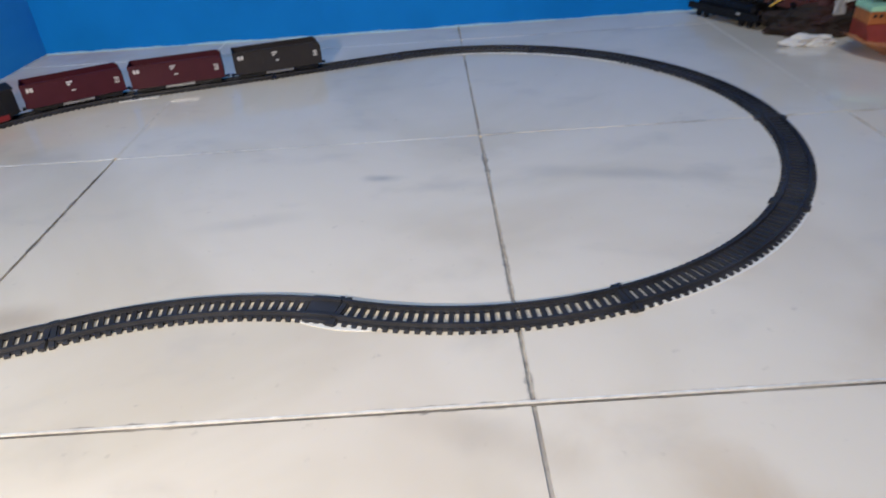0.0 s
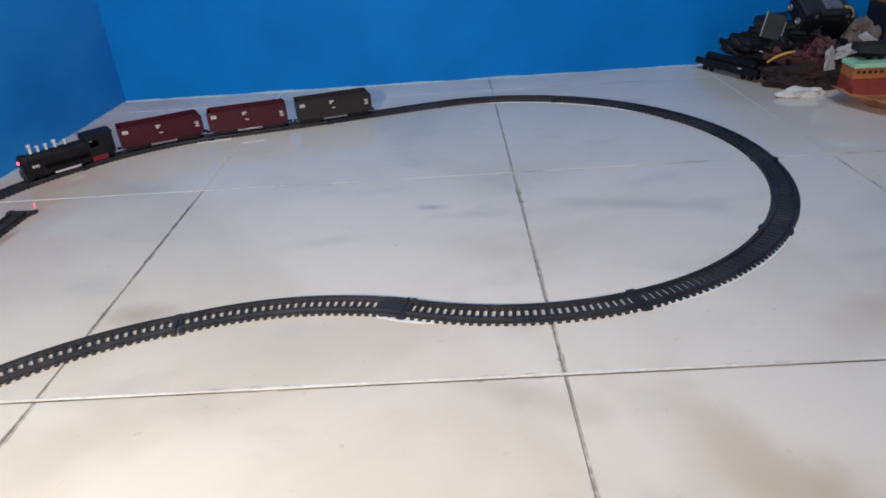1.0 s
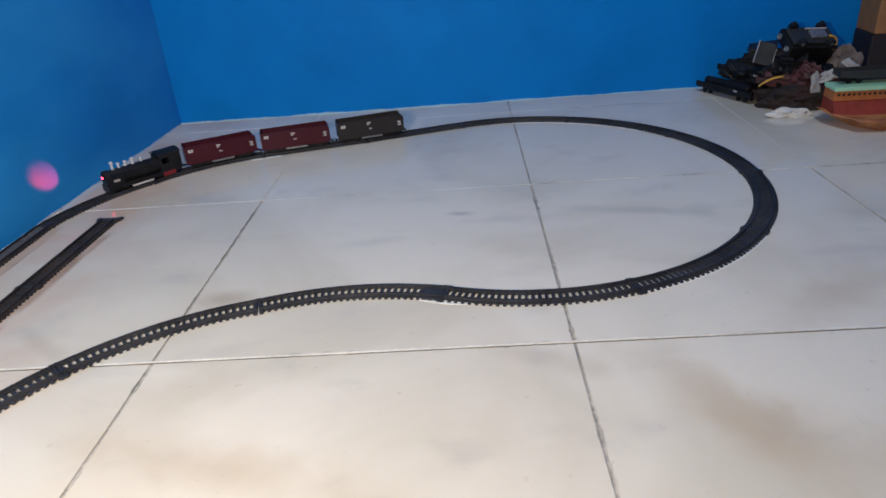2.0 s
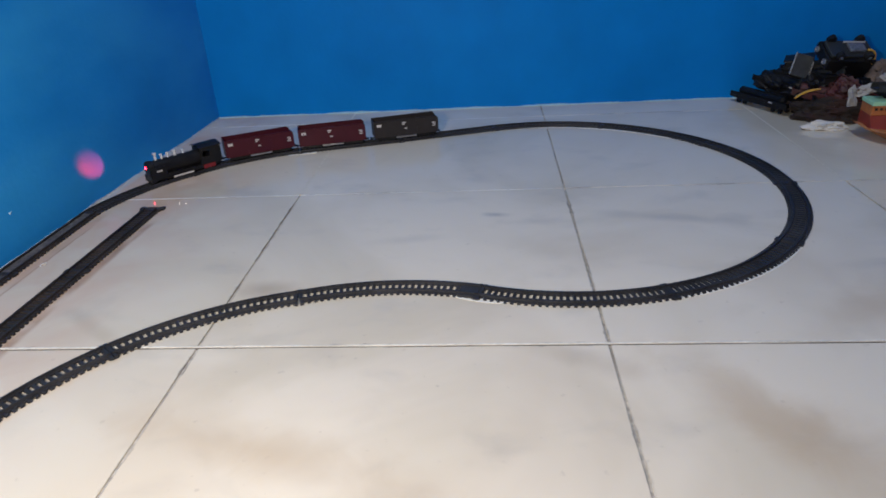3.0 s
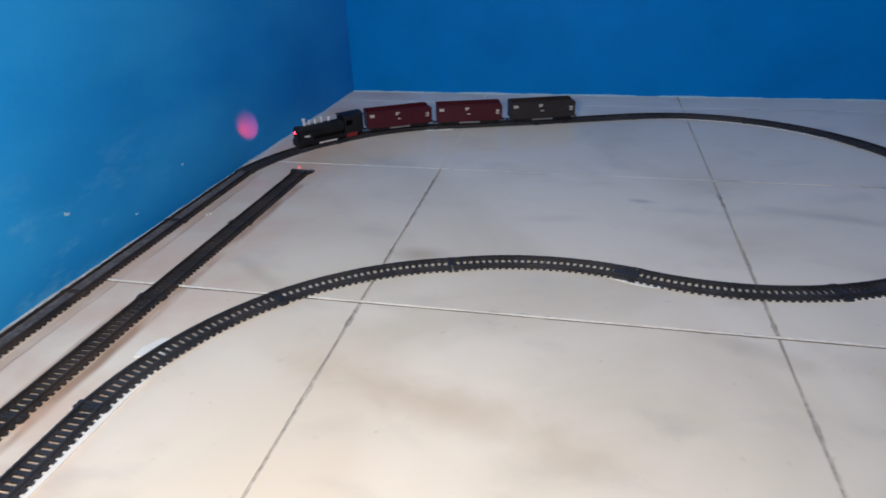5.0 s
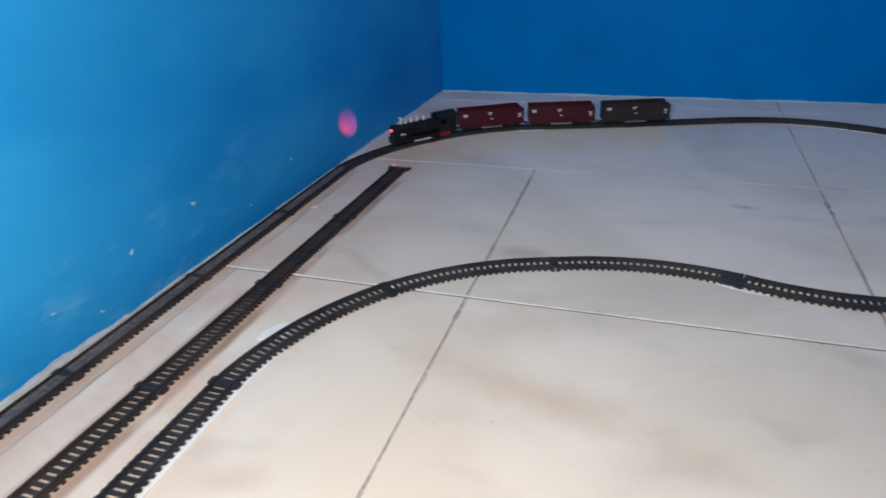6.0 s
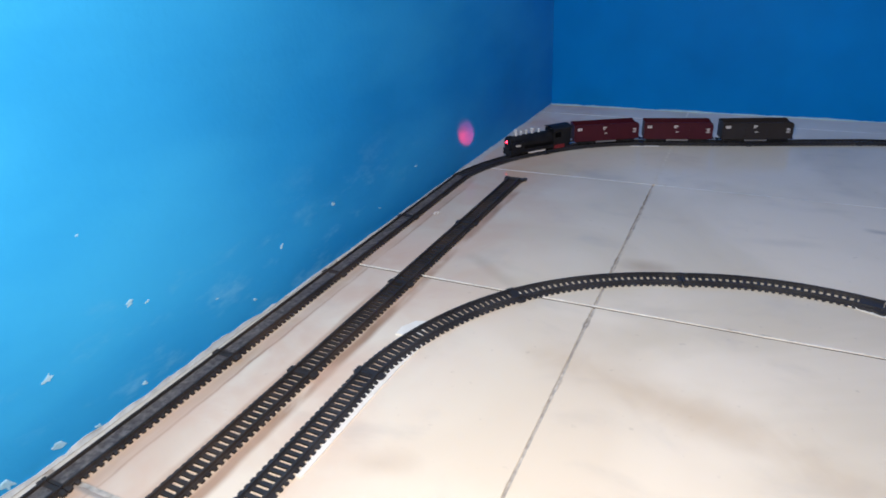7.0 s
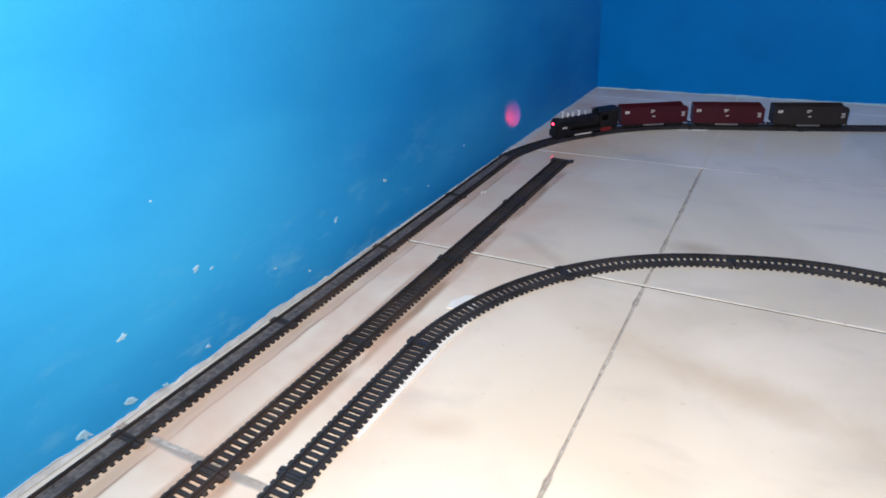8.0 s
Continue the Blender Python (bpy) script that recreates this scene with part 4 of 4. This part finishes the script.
def toy_coach():
    root = empty("toy_coach", Matrix.Identity(4))
    tagged(root, "orange toy coach with brick-red band and mint-green top edge", "toy coach", "toys in the heap")
    bm = box_bm(-0.066, 0.075, -0.072, 0.026, 0.000, 0.0185)
    bmesh.ops.subdivide_edges(bm, edges=list(bm.edges), cuts=9, use_grid_fill=True)
    for v in bm.verts:
        k = noise.noise(v.co * 60) + 0.5 * noise.noise(v.co * 150)
        side = 1 if v.co.z > 0.002 else 0.4
        # a rim that juts out at the end, undercut below
        up = v.co.z / 0.0185
        jut = max(0.0, (-v.co.x - 0.020) / 0.046)
        lean = max(0.0, (-v.co.y - 0.030) / 0.042)
        left = max(0.0, -v.co.y - 0.020) * 0.55 * (1 if v.co.x < 0 else 0)
        v.co = Vector((v.co.x * (1 + 0.03 * k) + left + jut * (0.030 - 0.040 * up), v.co.y + 0.0045 * k * side + 0.014 * lean * (1 - up), v.co.z * (1 + 0.16 * k + 0.15 * jut * jut)))
    part("plinth", bm, M_TAN, root, "worn pale orange plinth with a jutting rim", smooth=True)
    bm = bmesh.new()
    prism(bm, [(-0.030, 0.018), (0.022, 0.018), (0.022, 0.040), (-0.016, 0.040)], -0.066, 0.075)
    bmesh.ops.rotate(bm, cent=(0, 0, 0), matrix=Matrix.Rotation(radians(90), 3, "Z"), verts=bm.verts)
    bmesh.ops.transform(bm, matrix=Matrix.Diagonal((-1, 1, 1, 1)), verts=bm.verts)
    bmesh.ops.recalc_face_normals(bm, faces=bm.faces)
    part("sloping_band", bm, M_RUST, root, "brick-red sloping band")
    part("side", box_bm(-0.066, 0.075, -0.018, 0.022, 0.040, 0.056, bevel=0.0010), M_ORANGE, root)
    for k in range(17):
        x = -0.062 + k * 0.0080
        part("window", box_bm(x, x + 0.0042, -0.0192, -0.0182, 0.0485, 0.0525), M_UMBER, root)
    part("top_edge", box_bm(-0.067, 0.076, -0.020, 0.023, 0.056, 0.0630, bevel=0.0012), M_MINT, root, "mint-green top edge")
    return root


def crumpled(name, sx, sy, sz, seed, mat, m, label, category="plastic wrapper", rough=0.5, scale=1.35):
    bm = bmesh.new()
    crumple(bm, sx, sy, sz, seed, rough, scale)
    ob = tagged(part(name, bm, mat), label, category)
    ob.matrix_basis = m
    return ob


toy_flat_wagon(M_BLACK, "black plastic toy tank wagon at the foot of the heap", 0.145).matrix_basis = pose(0.430, 0.807, 0.0, 0, 0, -66)
toy_flat_wagon(M_BLACK, "black plastic toy flat wagon wedged in the heap", 0.12).matrix_basis = pose(0.465, 0.812, 0.029, 4, 6, -58)
toy_flat_wagon(M_UMBER, "dusty umber toy wagon buried in the heap", 0.13, False).matrix_basis = pose(0.518, 0.742, 0.0, 0, 0, -8)
toy_flat_wagon(M_RUSSET, "dusty dark russet toy wagon lying on another wagon", 0.11).matrix_basis = pose(0.508, 0.735, 0.0225, 5, 8, -24)
toy_engine("black plastic toy engine at the bottom of the heap", 0.14).matrix_basis = pose(0.538, 0.807, 0.0, 0, 0, -25)
toy_engine("black plastic toy engine lying on other toys", 0.12).matrix_basis = pose(0.508, 0.782, 0.024, 10, 8, 138)
toy_engine("black plastic toy engine wedged against the wall", 0.12).matrix_basis = pose(0.520, 0.852, 0.0, 0, 0, -20)
toy_engine("black plastic toy engine tipped askew on the wagons", 0.11).matrix_basis = pose(0.488, 0.762, 0.022, 62, 6, 150)
toy_engine("black plastic toy engine behind the heap", 0.14).matrix_basis = pose(0.628, 0.787, 0.0, 0, 0, 70)
toy_engine("black plastic toy engine under the wrappers", 0.12).matrix_basis = pose(0.603, 0.722, 0.0, 0, 0, 10)
toy_engine("black plastic toy engine propped on other engines", 0.12).matrix_basis = pose(0.535, 0.807, 0.046, 8, -10, -28)
toy_flat_wagon(M_BLACK, "black plastic toy tank wagon thrown on the heap", 0.12).matrix_basis = pose(0.502, 0.800, 0.044, 10, 6, -46)
toy_engine("black plastic toy engine under the upturned truck", 0.12).matrix_basis = pose(0.578, 0.797, 0.020, 0, 0, -8)
toy_engine("black plastic toy engine lying under the upturned truck", 0.12).matrix_basis = pose(0.563, 0.762, 0.018, 0, 0, 6)
toy_truck().matrix_basis = pose(0.542, 0.780, 0.080, -34, -4, 190) @ Matrix.Diagonal((0.87, 1.0, 1.0, 1.0))


def crate_wagon():
    root = empty("toy_box_wagon", Matrix.Identity(4))
    tagged(root, "deep red plastic toy box wagon tipped on its end", "toy wagon", "toys in the heap")
    part("body", box_bm(-0.035, 0.035, -0.016, 0.016, 0.0, 0.036, bevel=0.0015), M_DEEPRED, root)
    for x in (-0.022, 0.0, 0.022):
        part("rib", box_bm(x - 0.001, x + 0.001, -0.0172, -0.0162, 0.002, 0.034), M_DEEPRED, root)
    part("roof", box_bm(-0.037, 0.037, -0.018, 0.018, 0.0362, 0.0395, bevel=0.0010), M_RUSSET, root)
    return root


crate_wagon().matrix_basis = pose(0.538, 0.719, 0.026, -18, 30, -24)


def leaning_panel():
    root = empty("toy_wagon_side", Matrix.Identity(4))
    tagged(root, "dark grey plastic panel with pale edges leaning on toys", "toy part", "toys in the heap")
    part("panel", box_bm(-0.016, 0.016, -0.0015, 0.0015, 0.0, 0.042, bevel=0.0006), M_PANEL, root)
    part("edge_strip", box_bm(-0.0174, -0.0162, -0.0020, 0.0020, 0.0, 0.043, bevel=0.0004), M_GREYBAG, root, "pale worn edge")
    part("edge_strip", box_bm(0.0162, 0.0174, -0.0020, 0.0020, 0.004, 0.034, bevel=0.0004), M_GREYBAG, root, "pale worn edge")
    return root


leaning_panel().matrix_basis = pose(0.474, 0.772, 0.066, -24, 16, -12)


def bent_strip(name, radius, a0, a1, width, thick, mat, label, m):
    bm = bmesh.new()
    rows = []
    n = 14
    for i in range(n + 1):
        a = radians(a0 + (a1 - a0) * i / n)
        k = thick * (0.5 + 0.5 * math.sin(math.pi * i / n))
        rows.append([bm.verts.new(((radius + dr) * math.cos(a), y, (radius + dr) * math.sin(a))) for dr, y in ((-k, -width), (k, -width), (k, width), (-k, width))])
    for a, b in zip(rows, rows[1:]):
        for i in range(4):
            j = (i + 1) % 4
            bm.faces.new((a[i], a[j], b[j], b[i]))
    bm.faces.new(rows[0][::-1])
    bm.faces.new(rows[-1])
    bmesh.ops.recalc_face_normals(bm, faces=bm.faces)
    ob = tagged(part(name, bm, mat), label, "toy part", "toys in the heap")
    ob.matrix_basis = m
    return ob


bent_strip("yellow_mudguard", 0.017, -25, 75, 0.005, 0.0032, M_YELLOW, "ochre yellow curved toy mudguard", pose(0.574, 0.749, 0.100, 0, 12, 12))
bent_strip("yellow_strip", 0.060, 92, 134, 0.002, 0.0016, M_YELLOW, "thin ochre yellow plastic strip", pose(0.483, 0.692, 0.001, 0, 0, -10))
crumpled("crumpled_bag", 0.032, 0.011, 0.0092, 4.6, M_BAG, pose(0.478, 0.648, 0.0, 0, 0, -8), "crumpled white plastic bag on the tiles", rough=0.62, scale=1.5)
crumpled("brown_cloth", 0.066, 0.034, 0.026, 3.3, M_CLOTH, pose(0.511, 0.707, 0.0, 0, 0, -20), "crumpled dusty dark brown cloth before the toys", "cloth", rough=0.35, scale=1.6)
crumpled("brown_cloth", 0.034, 0.024, 0.030, 8.3, M_CLOTH, pose(0.563, 0.711, 0.002, 0, 0, -10), "crumpled dark russet cloth among the toys", "cloth", rough=0.35, scale=1.8)
crumpled("beige_cloth", 0.036, 0.030, 0.060, 5.7, M_BEIGE, pose(0.624, 0.772, 0.0, 0, 0, 25), "crumpled dusty beige cloth behind the toys", "cloth", rough=0.35, scale=1.7)
crumpled("crumpled_wrapper", 0.0095, 0.006, 0.029, 5.1, M_GREYBAG, pose(0.541, 0.689, 0.022, 0, -14, 20), "crumpled greyish plastic wrapper hanging on toys")
crumpled("crumpled_wrapper", 0.023, 0.007, 0.010, 7.7, M_GREYBAG, pose(0.562, 0.689, 0.051, 0, -22, -10), "crumpled greyish plastic wrapper lying on toys")
crumpled("crumpled_wrapper", 0.022, 0.008, 0.009, 9.4, M_GREYBAG, pose(0.609, 0.715, 0.060, 0, 35, -15), "crumpled greyish plastic wrapper lying on toys")
crumpled("black_wrapper", 0.040, 0.020, 0.020, 2.4, M_BLACK, pose(0.448, 0.812, 0.024, 0, 18, -58), "crumpled black plastic film on toy wagons", rough=0.7, scale=1.9)
crumpled("black_wrapper", 0.030, 0.022, 0.024, 6.9, M_BLACK, pose(0.492, 0.750, 0.030, 0, 10, -20), "crumpled black plastic film over toy engines", rough=0.7, scale=2.1)
crumpled("russet_cloth", 0.034, 0.020, 0.026, 1.7, M_RUSSET, pose(0.532, 0.716, 0.030, 0, 22, -30), "crumpled dark red cloth lying on the toys", "cloth", rough=0.5, scale=1.9)
toy_coach().matrix_basis = pose(0.585, 0.599, 0.0, 0, 0, -4)
toy_flat_wagon(M_GUNMETAL, "dark grey toy flat wagon set on the coach", 0.13, False).matrix_basis = pose(0.595, 0.610, 0.0630, 0, 0, -4)


def card_box():
    root = empty("cardboard_box", Matrix.Identity(4))
    tagged(root, "brown cardboard box standing behind the toys", "box")
    part("carton", box_bm(-0.06, 0.06, -0.04, 0.04, 0.0, 0.10, bevel=0.002), M_UMBER, root, "black lower half")
    part("lid", box_bm(-0.058, 0.062, -0.041, 0.041, 0.1005, 0.215, bevel=0.002), M_CARD, root, "orange-brown upper half")
    return root


card_box().matrix_basis = pose(0.755, 0.842, 0.0, 0, 0, -6)

# ---- floor tiles ----
XS = [-0.80, -0.40, 0.0, 0.40, 0.80, 1.20, 1.60, 2.0]
YS = [-2.40, -2.0, -1.6, -1.2, -0.8, -0.4, 0.0, 0.40, 0.80, 0.95]
rng = random.Random(11)
for i in range(len(XS) - 1):
    for j in range(len(YS) - 1):
        x0, x1, y0, y1 = XS[i], XS[i + 1], YS[j], YS[j + 1]
        x0, x1 = max(x0, X0), min(x1, X1 + 0.05)
        gx, gy = 0.0014, 0.0010
        top = rng.uniform(-0.00015, 0.0) - (0.0009 if y1 < 0.01 else 0.0)
        bm = bmesh.new()
        add_box(bm, x0 + gx, x1 - gx, y0 + gy, y1 - (0.0019 if abs(y1) < 0.01 else gy), -0.0060, top, bevel=0.0004 if x1 < -0.35 or y0 > 0.5 else 0.00012)
        part("tile", bm, M_TILE, floor)
# grout in the joints: pale and proud along the wall side, a thin pale edge with a dark gap elsewhere
for yy in YS[1:-1]:
    if yy > 0.1:
        # pale as far as the tile edge glints: grout colour with the glint painted in
        part("grout_line", box_bm(X0, -0.4025, yy - 0.0012, yy + 0.0013, -0.0042, 0.0001), M_GROUT_PALE, floor)
        part("grout_line", box_bm(-0.3975, -0.015, yy - 0.0006, yy + 0.0010, -0.0042, 0.0), M_GROUT_PALE, floor)
        part("grout_line", box_bm(-0.015, X1, yy - 0.0011, yy + 0.0011, -0.0042, -0.0006), M_FILLED, floor)
    elif yy < -0.1:
        part("grout_line", box_bm(X0, X1, yy - 0.0020, yy + 0.0020, -0.0042, -0.0008), M_GROUT, floor)
    else:
        # pale grout, its colour also carrying the highlight along the lip
        part("grout_line", box_bm(X0, X1, yy + 0.0001, yy + 0.0017, -0.0042, 0.0001), M_GROUT_PALE, floor)
        # dark strip that paints the shade in the gap under the tile lip
        part("grout_line", box_bm(X0, X1, yy - 0.0017, yy, -0.0042, -0.0011), M_GAP_SHADE, floor)
# filled joints in the far row
for xx in (-0.4, 0.4):
    part("grout_line", box_bm(xx - 0.0018, xx + 0.0018, 0.4025, 0.95, -0.0042, 0.0), M_FILLED, floor)
